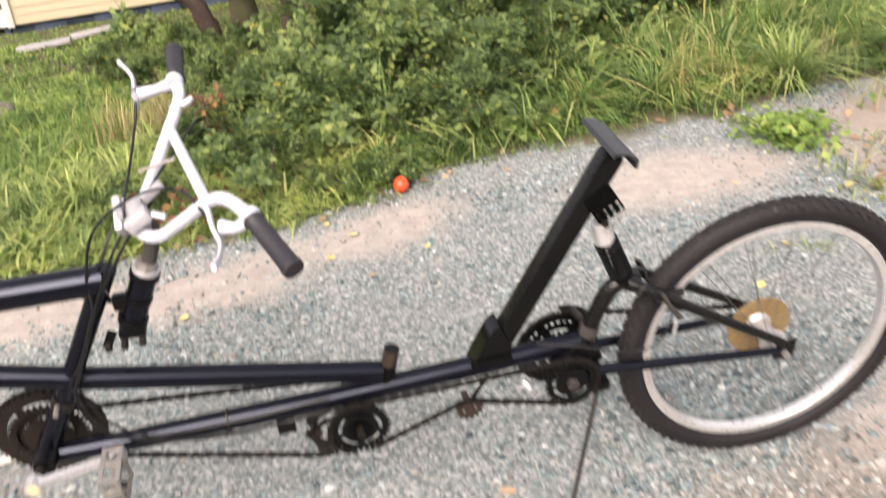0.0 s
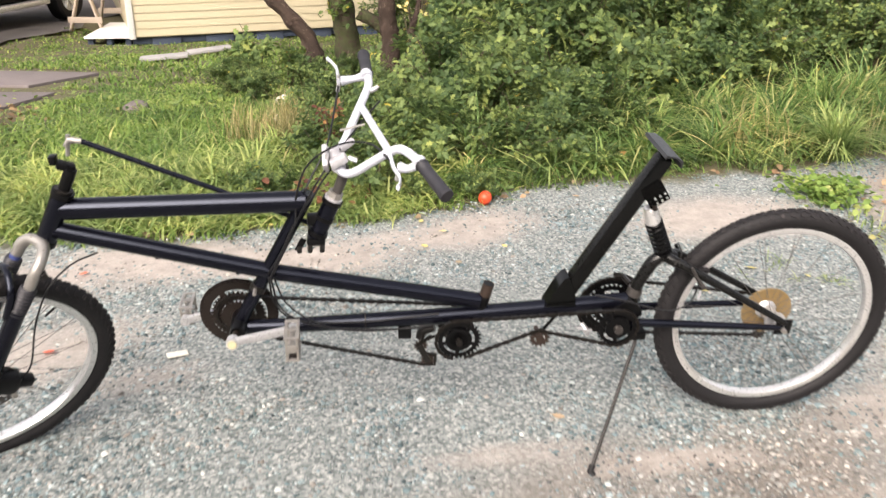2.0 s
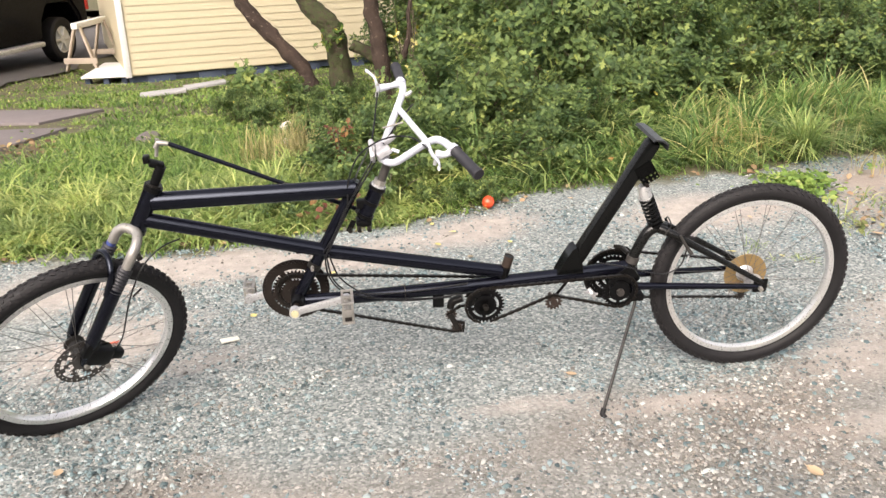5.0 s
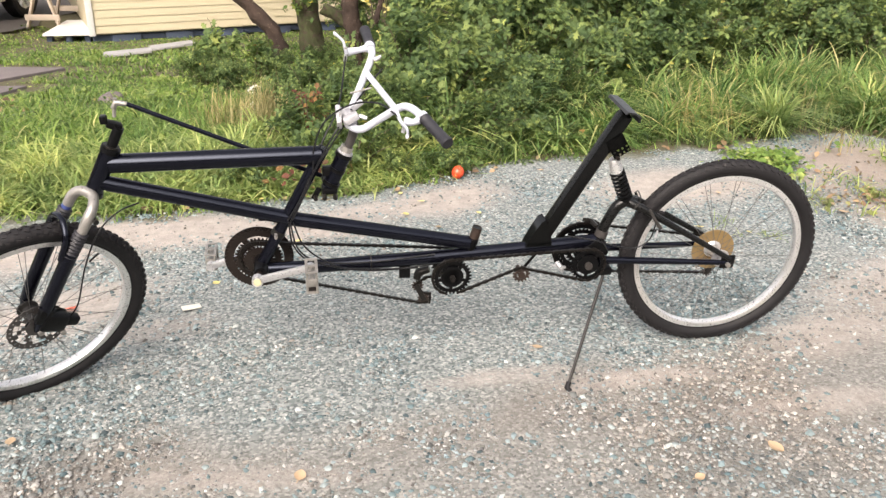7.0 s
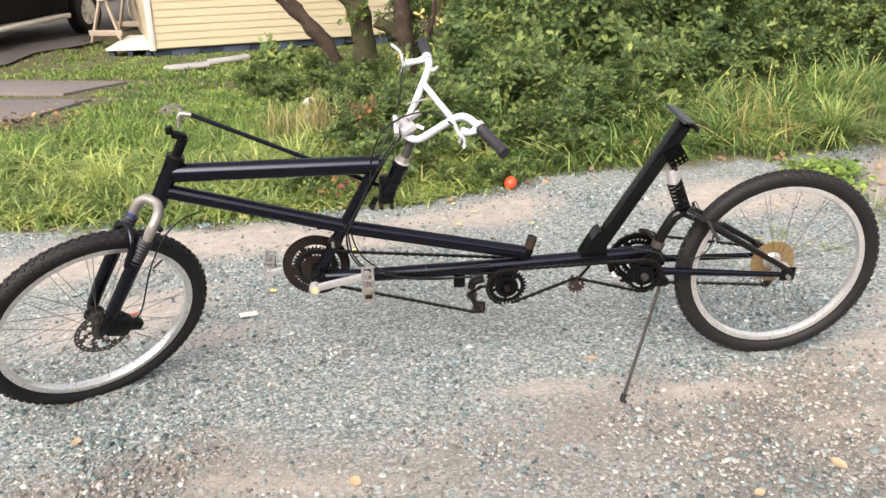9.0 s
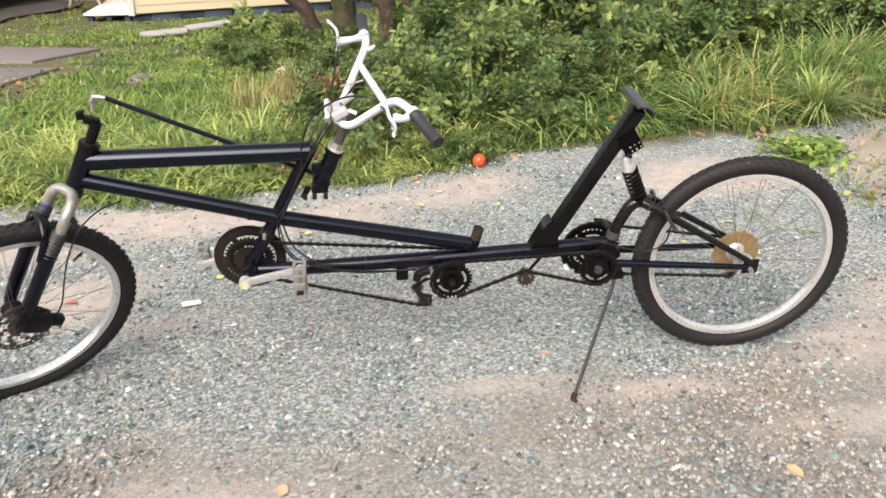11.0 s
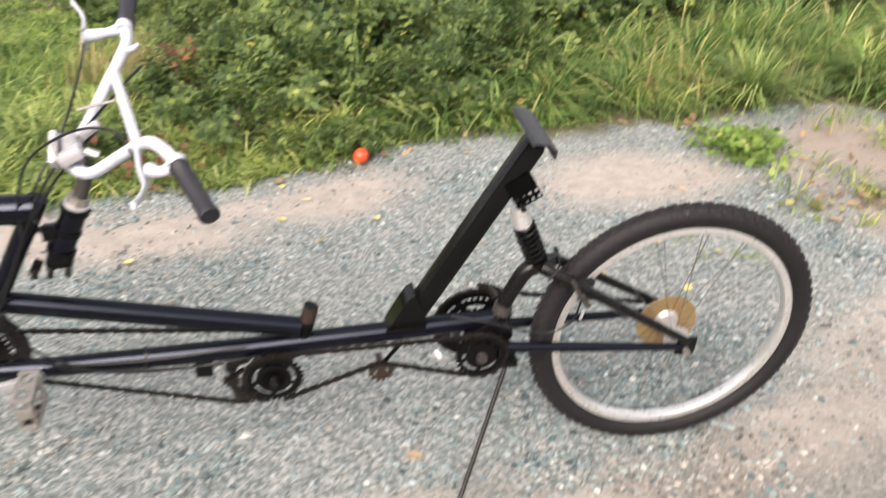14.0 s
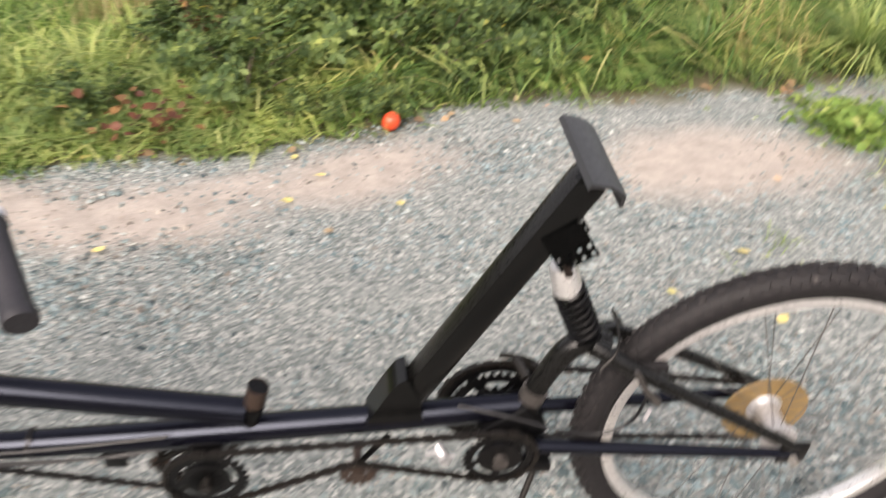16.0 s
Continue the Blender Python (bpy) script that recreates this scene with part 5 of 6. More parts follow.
part("head_tube", bar((-1.908, 0, 0.655), (-1.84, 0, 0.786), 0.0235, 18), BLACK, bike)
for z in (0.02, 0.98):
    a, b = Vector((-1.908, 0, 0.655)), Vector((-1.84, 0, 0.786))
    part("head_cup", bar(a + (b - a) * (z - 0.05), a + (b - a) * (z + 0.05), 0.026, 20), BLACK_FLAT, bike)
bb = bmesh.new()
turned(bb, [(0.0, -0.045), (0.019, -0.045), (0.022, -0.035), (0.022, 0.035), (0.019, 0.045), (0.0, 0.045)], 22, Matrix.Translation((-1.474, 0, 0.391)))
part("bottom_bracket_shell", bb, BLACK_FLAT, bike)
stub = tube(bmesh.new(), [(-0.838, 0, 0.395), (-0.816, 0, 0.482)], 0.0145, 18, caps=False)
tube(stub, [(-0.816, 0, 0.482), (-0.826, 0, 0.443)], 0.0112, 18)
stub.verts.ensure_lookup_table()
ring_o, ring_i = [v for v in stub.verts[18:36]], [v for v in stub.verts[36:54]]
bmesh.ops.bridge_loops(stub, edges=[e for e in stub.edges if (e.verts[0] in ring_o and e.verts[1] in ring_o) or (e.verts[0] in ring_i and e.verts[1] in ring_i)])
stub_ob = part("seat_tube_stub", stub, BLACK_FLAT, bike, "cut-off tube stub with a rusty open end")
part("rusty_collar", tube(bmesh.new(), [(-0.8245, 0, 0.448), (-0.8155, 0, 0.484)], 0.0155, 18, caps=False), BROWN_RUST, stub_ob, "rusty worn band at the open end")
part("stub_clamp", bar((-0.8295, 0, 0.43), (-0.826, 0, 0.444), 0.0165, 16), BLACK_FLAT, stub_ob)
part("seat_clamp", bar((-1.411, 0, 0.51), (-1.42, 0, 0.494), 0.0205, 16), STEEL, bike, "dull silver clamp band")
part("clamp_bolt", bar((-1.422, -0.04, 0.505), (-1.422, 0.0, 0.505), 0.005, 8), SILVER, bike)
for x, z in ((-1.65, 0.598), (-1.46, 0.545), (-1.15, 0.355), (-1.04, 0.352)):
    part("cable_stop", box(bmesh.new(), (x - 0.007, -0.006, z), (x + 0.007, 0.006, z + 0.02), 0.002), BLACK_FLAT, bike)
part("derailleur_hanger", box(bmesh.new(), (-1.058, -0.004, 0.318), (-1.022, 0.004, 0.375), 0.003), BLACK_FLAT, bike)
part("zip_tie", bar((-1.147, 0, 0.384), (-1.1435, 0, 0.384), 0.0235, 16), STEEL, bike)

# the second steering head that carries the handlebars
part("rear_head_tube", bar((-1.213, 0, 0.748), (-1.26, 0, 0.646), 0.0215, 18), BLACK, bike)
a, b = Vector((-1.213, 0, 0.748)), Vector((-1.26, 0, 0.646))
for t, rad in ((0.06, 0.0255), (0.9, 0.0255), (0.5, 0.0235)):
    part("head_collar", bar(a + (b - a) * (t - 0.05), a + (b - a) * (t + 0.05), rad, 20), BLACK_FLAT, bike)
part("clamp_ring", bar(a + (b - a) * -0.04, a + (b - a) * 0.02, 0.0225, 20), PALE, bike, "pale alloy clamp ring")
part("head_bracket", box(bmesh.new(), (-1.28, -0.012, 0.68), (-1.225, 0.012, 0.708), 0.005), BLACK_FLAT, bike)
part("head_nut", bar((-1.2145, 0, 0.746), (-1.205, 0, 0.766), 0.0185, 8), SILVER, bike, "silver locknut")
stem = part("handlebar_stem", tube(bmesh.new(), [(-1.206, 0, 0.76), (-1.19, 0, 0.8), (-1.186, -0.002, 0.826), (-1.2, -0.004, 0.852)], [0.0125, 0.013, 0.0145, 0.0165], 14, 4), ROTOR, bike, "tarnished brown quill stem")
part("stem_clamp", tube(bmesh.new(), [(-1.196, -0.03, 0.844), (-1.206, 0.028, 0.859)], 0.0175, 16), PALE, stem)
part("stem_cap", rounded_bar((-1.226, -0.026, 0.838), (-1.228, 0.026, 0.872), 0.014, 0.034, 0.004), PALE, stem)
for y in (-0.018, 0.018):
    part("clamp_bolt", bar((-1.225, y, 0.842), (-1.222, y, 0.876), 0.0052, 6), CRANK, stem)
part("clamp_block", rounded_bar((-1.214, -0.036, 0.852), (-1.176, -0.03, 0.872), 0.022, 0.03, 0.006), PALE, stem, "pale cast clamp block")
part("clamp_lug", rounded_bar((-1.19, 0.018, 0.868), (-1.158, 0.04, 0.884), 0.016, 0.016, 0.005), PALE, stem)
part("adjuster", bar((-1.172, -0.03, 0.868), (-1.152, -0.036, 0.862), 0.006, 8), CRANK, stem)
arm = part("steering_arm", rounded_bar((-1.258, 0.0, 0.648), (-1.27, 0.065, 0.648), 0.03, 0.012, 0.003, (0, 0, 1)), BLACK_FLAT, bike)
for y in (0.0, 0.06):
    part("arm_bolt", bar((-1.268, y, 0.63), (-1.26, y, 0.664), 0.0055, 8), SILVER, arm, "zinc bolt")
part("lower_clamp", box(bmesh.new(), (-1.284, -0.022, 0.626), (-1.238, 0.026, 0.646), 0.006), BLACK_FLAT, bike)
for x in (-1.302, -1.276, -1.246):
    part("clamp_nut", bar((x, -0.034, 0.62), (x, -0.018, 0.626), 0.0065, 6), STEEL, bike, "zinc nut")
part("clamp_tab", rounded_bar((-1.29, -0.02, 0.65), (-1.308, -0.02, 0.616), 0.016, 0.006, 0.002), BLACK_FLAT, bike)

# handlebars, turned out of line with the wheel
R_BAR = 0.0104
hb = tube(bmesh.new(), [(-1.118, 0.225, 0.993), (-1.117, 0.2, 0.988), (-1.118, 0.178, 0.967), (-1.152, 0.112, 0.916), (-1.182, 0.055, 0.872), (-1.198, 0.025, 0.857), (-1.201, -0.01, 0.848),
                        (-1.192, -0.034, 0.836), (-1.165, -0.048, 0.836), (-1.12, -0.072, 0.872), (-1.079, -0.094, 0.906), (-1.055, -0.112, 0.92), (-1.035, -0.132, 0.917), (-1.015, -0.157, 0.905), (-1.005, -0.175, 0.9)], R_BAR, 16, 6)
hbar = part("handlebar", hb, WHITE, bike, "white-painted high-rise handlebar")
part("crossbar", bar((-1.138, 0.136, 0.936), (-1.079, -0.09, 0.905), 0.0092, 14), WHITE, hbar)
for a, b, lab in (((-1.012, -0.162, 0.904), (-0.965, -0.262, 0.872), "dark grey rubber grip"), ((-1.118, 0.21, 0.991), (-1.124, 0.33, 1.006), "dark grey rubber grip")):
    a, b = Vector(a), Vector(b)
    g = tube(bmesh.new(), [a + (b - a) * t for t in (0, 0.04, 0.06, 0.3, 0.6, 0.9, 0.93, 1.0)], [0.0155, 0.0165, 0.0148, 0.0145, 0.0148, 0.0153, 0.017, 0.0157], 18)
    part("grip", g, GRIP, hbar, lab)
part("dash_rod", bar((-1.19, 0.05, 0.905), (-1.13, 0.06, 0.915), 0.003, 8), SILVER, hbar, "thin silver rod")


def brake_lever(perch, pivot, blade, thick=(0.0125, 0.0085, 0.0125)):
    p = part("brake_lever", tube(bmesh.new(), perch, list(thick), 12, 3), WHITE, hbar, "white brake lever")
    part("perch_clamp", tube(bmesh.new(), [Vector(perch[0]) - Vector((0.0, 0.009, 0.003)), Vector(perch[0]) + Vector((0.0, 0.009, 0.003))], 0.0152, 14), WHITE, p)
    part("cable_barrel", bar(Vector(pivot) + Vector((0, 0.004, 0.0)), Vector(pivot) + Vector((-0.004, 0.006, -0.02)), 0.0055, 10), CRANK, p)
    part("lever_blade", tube(bmesh.new(), blade, [0.009, 0.0075, 0.006, 0.0055, 0.007], 10, 4, flat=0.6), WHITE, p)
    part("pivot_bolt", bar(pivot, Vector(pivot) + Vector((0.0, 0.0, 0.022)), 0.004, 8), SILVER, p)
    return p


brake_lever([(-1.016, -0.156, 0.905), (-1.038, -0.158, 0.893), (-1.06, -0.148, 0.892)], (-1.062, -0.15, 0.88), [(-1.078, -0.11, 0.904), (-1.072, -0.15, 0.892), (-1.062, -0.19, 0.888), (-1.064, -0.23, 0.89), (-1.07, -0.258, 0.895)])
brake_lever([(-1.12, 0.205, 0.99), (-1.15, 0.205, 0.982), (-1.185, 0.2, 0.978)], (-1.19, 0.2, 0.97), [(-1.19, 0.195, 0.978), (-1.192, 0.225, 0.984), (-1.195, 0.25, 0.995), (-1.208, 0.275, 1.004), (-1.218, 0.292, 1.008)])
part("shifter", tube(bmesh.new(), [(-1.112, 0.16, 0.965), (-1.1, 0.16, 0.97), (-1.092, 0.162, 0.976)], [0.007, 0.0065, 0.004], 12), PALE, hbar, "worn thumb shifter")

# steering rod from the bars to the fork
part("steering_rod", bar((-1.79, 0.048, 0.893), (-1.272, 0.06, 0.648), 0.0065, 12), BLACK, bike)
rj = part("rod_end", tube(bmesh.new(), [(-1.826, 0.048, 0.882), (-1.818, 0.048, 0.898), (-1.79, 0.048, 0.893)], [0.008, 0.009, 0.0065], 12), SILVER, bike, "silver ball joint")
part("joint_nut", bar((-1.828, 0.048, 0.858), (-1.818, 0.048, 0.91), 0.0055, 6), SILVER, rj)
st2 = part("steerer_stem", tube(bmesh.new(), [(-1.838, 0, 0.79), (-1.822, 0, 0.822), (-1.81, 0, 0.846)], [0.0135, 0.0145, 0.0145], 14), BLACK_FLAT, bike)
part("stem_head", rounded_bar((-1.84, -0.004, 0.86), (-1.804, 0.01, 0.842), 0.02, 0.026, 0.006), BLACK_FLAT, st2)
part("stem_ear", box(bmesh.new(), (-1.854, -0.013, 0.858), (-1.837, 0.013, 0.88), 0.004), BLACK_FLAT, st2)
part("spacer", bar((-1.841, 0, 0.783), (-1.836, 0, 0.795), 0.021, 18), STEEL, bike)

# front fork and wheel turn about the slack head tube
A_HEAD = BIKE.inverted() @ (BIKE @ Vector((-1.905, 0, 0.655)) + Vector((0.0143, -0.0333, 0.017)))
HUB = BIKE.inverted() @ Vector((-2.157, -0.194, 0.28))
AXLE = BIKE.inverted().to_3x3() @ (pose(0, 0, 0, 22.5, 0, 36.0).to_3x3() @ Vector((0, 1, 0)))


def axes(y, z, at):
    """A frame at a place with its y and, as near as may be, its z along the ways given."""
    y = y.normalized()
    z = (z - y * z.dot(y)).normalized()
    return Matrix.Translation(at) @ Matrix((y.cross(z), y, z)).transposed().to_4x4()


up = (A_HEAD - HUB).normalized()
STEER = axes(AXLE - up * AXLE.dot(up), up, A_HEAD)
LEG = (A_HEAD - HUB).length
crown = tube(bmesh.new(), [(-0.02, -0.055, -0.088), (-0.02, -0.053, -0.052), (-0.012, -0.037, -0.026), (0, 0, -0.016), (-0.012, 0.037, -0.026), (-0.02, 0.053, -0.052), (-0.02, 0.055, -0.088)], [0.0142, 0.0148, 0.0135, 0.0145, 0.0135, 0.0148, 0.0142], 14, 5)
fork = part("fork", crown, SILVER, bike, "suspension fork with dull alloy crown", STEER)
for s in (-1, 1):
    y = 0.056 * s
    part("stanchion", bar((-0.02, y, -0.17), (-0.02, y, -0.06), 0.0135, 14), SILVER if s < 0 else BLUE, fork)
    boot = bmesh.new()
    zs = np.linspace(-0.1, -0.185, 17)
    tube(boot, [(-0.02, y, z) for z in zs], [0.0205 if i % 2 else 0.0165 for i in range(17)], 16)
    part("rubber_boot", boot, GRIP, fork, "ribbed black rubber boot")
    part("leg", tube(bmesh.new(), [(-0.02, y, -0.17), (-0.02, y, -0.2), (-0.012, y, -LEG + 0.1), (-0.004, y * 0.98, -LEG + 0.02), (0, y * 0.97, -LEG - 0.006)], [0.0195, 0.0205, 0.0195, 0.0175, 0.012], 16), BLACK, fork)
part("brace", tube(bmesh.new(), [(-0.038, -0.055, -0.2), (-0.05, -0.05, -0.13), (-0.055, 0, -0.1), (-0.05, 0.05, -0.13), (-0.038, 0.055, -0.2)], 0.0095, 10, 5), BLACK, fork)
part("crown_bolt", bar((-0.006, -0.073, -0.052), (-0.006, -0.05, -0.052), 0.008, 12), STEEL, fork, "dark bolt head")
front = wheel("front_wheel", axes(AXLE, up, HUB) @ pose(0, 0, 0, 0, 35, 0) @ Matrix.Scale(1.018, 4), "front wheel with disc brake", hub_metal=STEEL)
rotor = bmesh.new()
n, radii = 84, (0.012, 0.032, 0.044, 0.056, 0.067, 0.0715, 0.0775, 0.082)
grid = []
for k, a in enumerate(np.linspace(0, 2 * math.pi, n, endpoint=False)):
    rim_ = 0.0015 if k % 4 < 2 else 0
    grid.append([rotor.verts.new(((q_ + (rim_ if q_ > 0.08 else 0)) * math.cos(a), -0.045, (q_ + (rim_ if q_ > 0.08 else 0)) * math.sin(a))) for q_ in radii])
for k in range(n):
    a, b = grid[k], grid[(k + 1) % n]
    for q in range(7):
        spider = 1 <= q <= 3 and (k - 3 * q) % 12 >= 4
        hole = q == 5 and k % 3 == 0
        if not (spider or hole):
            rotor.faces.new((a[q], a[q + 1], b[q + 1], b[q]))
bmesh.ops.delete(rotor, geom=[v for v in rotor.verts if not v.link_faces], context="VERTS")
bmesh.ops.solidify(rotor, geom=rotor.faces[:], thickness=0.002)
part("disc_rotor", rotor, ROTOR, front, "drilled steel brake disc")
part("valve", bar((0.265, 0, 0.01), (0.225, 0, 0.009), 0.003, 8), RUBBER, front, m=Matrix.Rotation(radians(-100), 4, "Y"))
cal = box(bmesh.new(), (-0.012, -0.08, -LEG + 0.006), (0.064, -0.03, -LEG + 0.068), 0.012)
box(cal, (0.05, -0.072, -LEG + 0.026), (0.1, -0.042, -LEG + 0.058), 0.007)
box(cal, (-0.03, -0.074, -LEG + 0.03), (0.01, -0.05, -LEG + 0.085), 0.007)
part("brake_caliper", cal, BLACK_FLAT, fork, "black disc brake caliper")
part("caliper_bolt", bar((0.06, -0.082, -LEG + 0.008), (0.06, -0.05, -LEG + 0.008), 0.008, 10), SILVER, fork)
part("axle_nut", bar((0, -0.075, -LEG), (0, 0.075, -LEG), 0.008, 8), SILVER, fork)
part("brake_hose", tube(bmesh.new(), [(0.07, -0.06, -LEG + 0.05), (0.07, -0.064, -LEG + 0.11), (0.025, -0.075, -0.2), (0.02, -0.065, -0.09), (0.06, -0.045, -0.03), (0.12, -0.03, 0.0)], 0.0024, 7, 6), CABLE, fork)

# rear wheel, seat mast and sprung rear end
rear = wheel("rear_wheel", pose(0.0, 0.0, 0.336, -1.2, 0, -2.8), "rear wheel with bare alloy rim", hub_metal=CRANK)
guard = bmesh.new()
turned(guard, [(0.018, 0.03), (0.05, 0.034), (0.072, 0.026), (0.073, 0.029), (0.05, 0.037), (0.018, 0.033), (0.018, 0.03)], 36)
part("spoke_guard", guard, AMBER, rear, "yellowed plastic spoke guard")
cass = bmesh.new()
for k, (r_, t_) in enumerate(((0.054, 28), (0.048, 24), (0.042, 21), (0.036, 18), (0.031, 16), (0.027, 14))):
    chainring(cass, 0, 0, 0.039 + 0.0042 * k, r_, t_, 0.002, 0.5, 4, 0.016)
part("cassette", cass, STEEL, rear, "rusty rear sprockets")
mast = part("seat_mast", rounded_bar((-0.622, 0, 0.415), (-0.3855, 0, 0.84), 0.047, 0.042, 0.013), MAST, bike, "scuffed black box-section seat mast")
# front-upper face takes a lighter scuffed colour, part of it a painted sky highlight
mast.data.materials.append(DUSTY_LIT)
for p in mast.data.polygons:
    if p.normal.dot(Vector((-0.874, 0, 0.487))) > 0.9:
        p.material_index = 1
gus = bmesh.new()
for y0, y1 in ((-0.024, 0.024),):
    outline = [(-0.664, 0.415), (-0.653, 0.437), (-0.635, 0.473), (-0.619, 0.5), (-0.606, 0.507), (-0.585, 0.46), (-0.58, 0.415)]
    a = [gus.verts.new((x, y0, z)) for x, z in outline]
    b = [gus.verts.new((x, y1, z)) for x, z in outline]
    gus.faces.new(a)
    gus.faces.new(b[::-1])
    for i in range(len(outline)):
        j = (i + 1) % len(outline)
        gus.faces.new((a[i], b[i], b[j], a[j]))
bmesh.ops.recalc_face_normals(gus, faces=gus.faces[:])
part("gusset", gus, MAST, bike, "welded black gusset")
pl = bmesh.new()
sec = [(-0.026, -0.008), (-0.023, 0.0), (0.0, 0.005), (0.023, 0.0), (0.028, -0.016), (0.0245, -0.018), (0.02, -0.005), (0.0, 0.0005), (-0.021, -0.005), (-0.0235, -0.01)]
ends = []
for y in (-0.057, 0.1):
    ends.append([pl.verts.new((x, y, z)) for x, z in sec])
for i in range(len(sec)):
    j = (i + 1) % len(sec)
    pl.faces.new((ends[0][i], ends[0][j], ends[1][j], ends[1][i]))
pl.faces.new(ends[0][::-1])
pl.faces.new(ends[1])
bmesh.ops.recalc_face_normals(pl, faces=pl.faces[:])
part("seat_bracket", pl, PLATE, bike, "bare black folded steel seat bracket", pose(-0.383, 0, 0.853, 0, 22, 0))


def perforated(y):
    """A small plate with two rows of holes along its lower edge."""
    bm = bmesh.new()
    m = pose(-0.402, y, 0.735, 0, -32, 0)
    xs = [-0.026]
    for i in range(4):
        xs += [-0.0215 + i * 0.0138, -0.016 + i * 0.0138]
    xs.append(0.029)
    zs = [-0.024, -0.0205, -0.014, -0.006, 0.0005, 0.04]
    grid = [[bm.verts.new(m @ Vector((x, 0, z))) for z in zs] for x in xs]
    for i in range(len(xs) - 1):
        for k in range(len(zs) - 1):
            if not (i % 2 and k in (1, 3)):
                bm.faces.new((grid[i][k], grid[i + 1][k], grid[i + 1][k + 1], grid[i][k + 1]))
    bmesh.ops.solidify(bm, geom=bm.faces[:], thickness=0.003)
    return bm


for y in (-0.025, 0.025):
    part("perforated_plate", perforated(y), MAST, bike, "black plate with a row of holes")
shock = part("shock_absorber", bar((-0.4, 0, 0.71), (-0.346, 0, 0.548), 0.0095, 12), BLACK_FLAT, bike, "coil-over shock absorber")
part("shock_cap", tube(bmesh.new(), [(-0.404, 0, 0.695), (-0.402, 0, 0.69), (-0.391, 0, 0.655), (-0.39, 0, 0.652)], [0.016, 0.019, 0.0205, 0.0215], 16), RIM, shock, "bright silver cap")
a, b = Vector((-0.391, 0, 0.655)), Vector((-0.35, 0, 0.562))
ax = (b - a).normalized()
u = Vector((0, 1, 0))
w = ax.cross(u)
part("spring", tube(bmesh.new(), [a + (b - a) * (k / 84) + 0.0205 * (math.cos(k * 0.55) * u + math.sin(k * 0.55) * w) for k in range(85)], 0.0042, 7), BLACK_FLAT, shock, "black coil spring")
part("spring_seat", bar(b, b + ax * 0.008, 0.021, 16), BLACK_FLAT, shock)
part("shock_bolt", bar((-0.404, -0.034, 0.706), (-0.404, 0.034, 0.706), 0.006, 8), RUST, shock, "rusty bolt")

part("swing_yoke", tube(bmesh.new(), [(-0.315, 0, 0.54), (-0.345, 0, 0.547), (-0.368, 0, 0.536), (-0.382, 0, 0.515), (-0.404, 0, 0.465), (-0.415, 0, 0.42), (-0.412, 0, 0.375)], [0.018, 0.018, 0.018, 0.0175, 0.0165, 0.0165, 0.018], 16, 3), DUSTY_LIT, bike, "dusty scuffed bent tube")
part("yoke_clamp", bar((-0.4085, 0, 0.45), (-0.414, 0, 0.428), 0.0205, 14), ROTOR, bike, "worn steel clamp")
for s, lab in ((-1, ""), (1, "")):
    part("seat_stay", tube(bmesh.new(), [(-0.34, 0.012 * s, 0.548), (-0.3, 0.036 * s, 0.535), (-0.2, 0.05 * s, 0.478), (0.012, 0.066 * s, 0.352)], [0.015, 0.0125, 0.011, 0.0085], 12), DUSTY_LIT, bike)
    part("chain_stay", tube(bmesh.new(), [(-0.425, 0.038 * s, 0.362), (-0.3, 0.045 * s, 0.355), (0.012, 0.066 * s, 0.338)], [0.013, 0.0115, 0.0085], 12), BLACK, bike)
    part("dropout", box(bmesh.new(), (-0.018, 0.066 * s - 0.003, 0.318), (0.03, 0.066 * s + 0.003, 0.366), 0.004), BLACK_FLAT, bike)
    part("brake_arm", tube(bmesh.new(), [(-0.245, 0.062 * s, 0.478), (-0.27, 0.066 * s, 0.51), (-0.29, 0.062 * s, 0.545)], [0.0065, 0.005, 0.004], 10), ROTOR if s < 0 else BLACK_FLAT, bike, "V-brake arm")
    part("brake_pad", box(bmesh.new(), (-0.272, 0.02 * s - 0.008, 0.5), (-0.222, 0.02 * s + 0.008, 0.515), 0.004, pose(0, 0, 0)), RUBBER, bike)
part("axle_nut", bar((0.003, -0.085, 0.337), (0.003, 0.085, 0.337), 0.0075, 6), SILVER, bike)
part("cable_end", bar((-0.262, -0.072, 0.452), (-0.258, -0.072, 0.475), 0.003, 8), PALE, bike, "bright cable ferrule")
part("brake_noodle", tube(bmesh.new(), [(-0.29, 0.06, 0.545), (-0.3, 0.02, 0.57), (-0.315, -0.04, 0.568), (-0.34, -0.055, 0.545)], 0.002, 8, 5), STEEL, bike, "thin metal brake noodle")

# cranks and chains
crank = bmesh.new()
turned(crank, [(0.0, -0.07), (0.009, -0.07), (0.009, 0.07), (0.0, 0.07)], 14, Matrix.Translation((-1.478, 0, 0.392)))
cs = part("crankset", crank, RUST, bike, "rusty triple chainset")
for y, r_, t_, inner in ((0.058, 0.099, 48, 0.76), (0.051, 0.07, 38, 0.66), (0.044, 0.046, 28, 0.5)):
    part("chainring", chainring(bmesh.new(), -1.481, 0.387, y, r_, t_, 0.003, inner, 5, 0.023), RUST, cs)
guard2 = bmesh.new()
turned(guard2, [(0.086, 0.063), (0.104, 0.063), (0.104, 0.066), (0.086, 0.066), (0.086, 0.063)], 48, Matrix.Translation((-1.481, 0, 0.387)))
part("chain_guard", guard2, RUST, cs, "rusty steel guard ring")


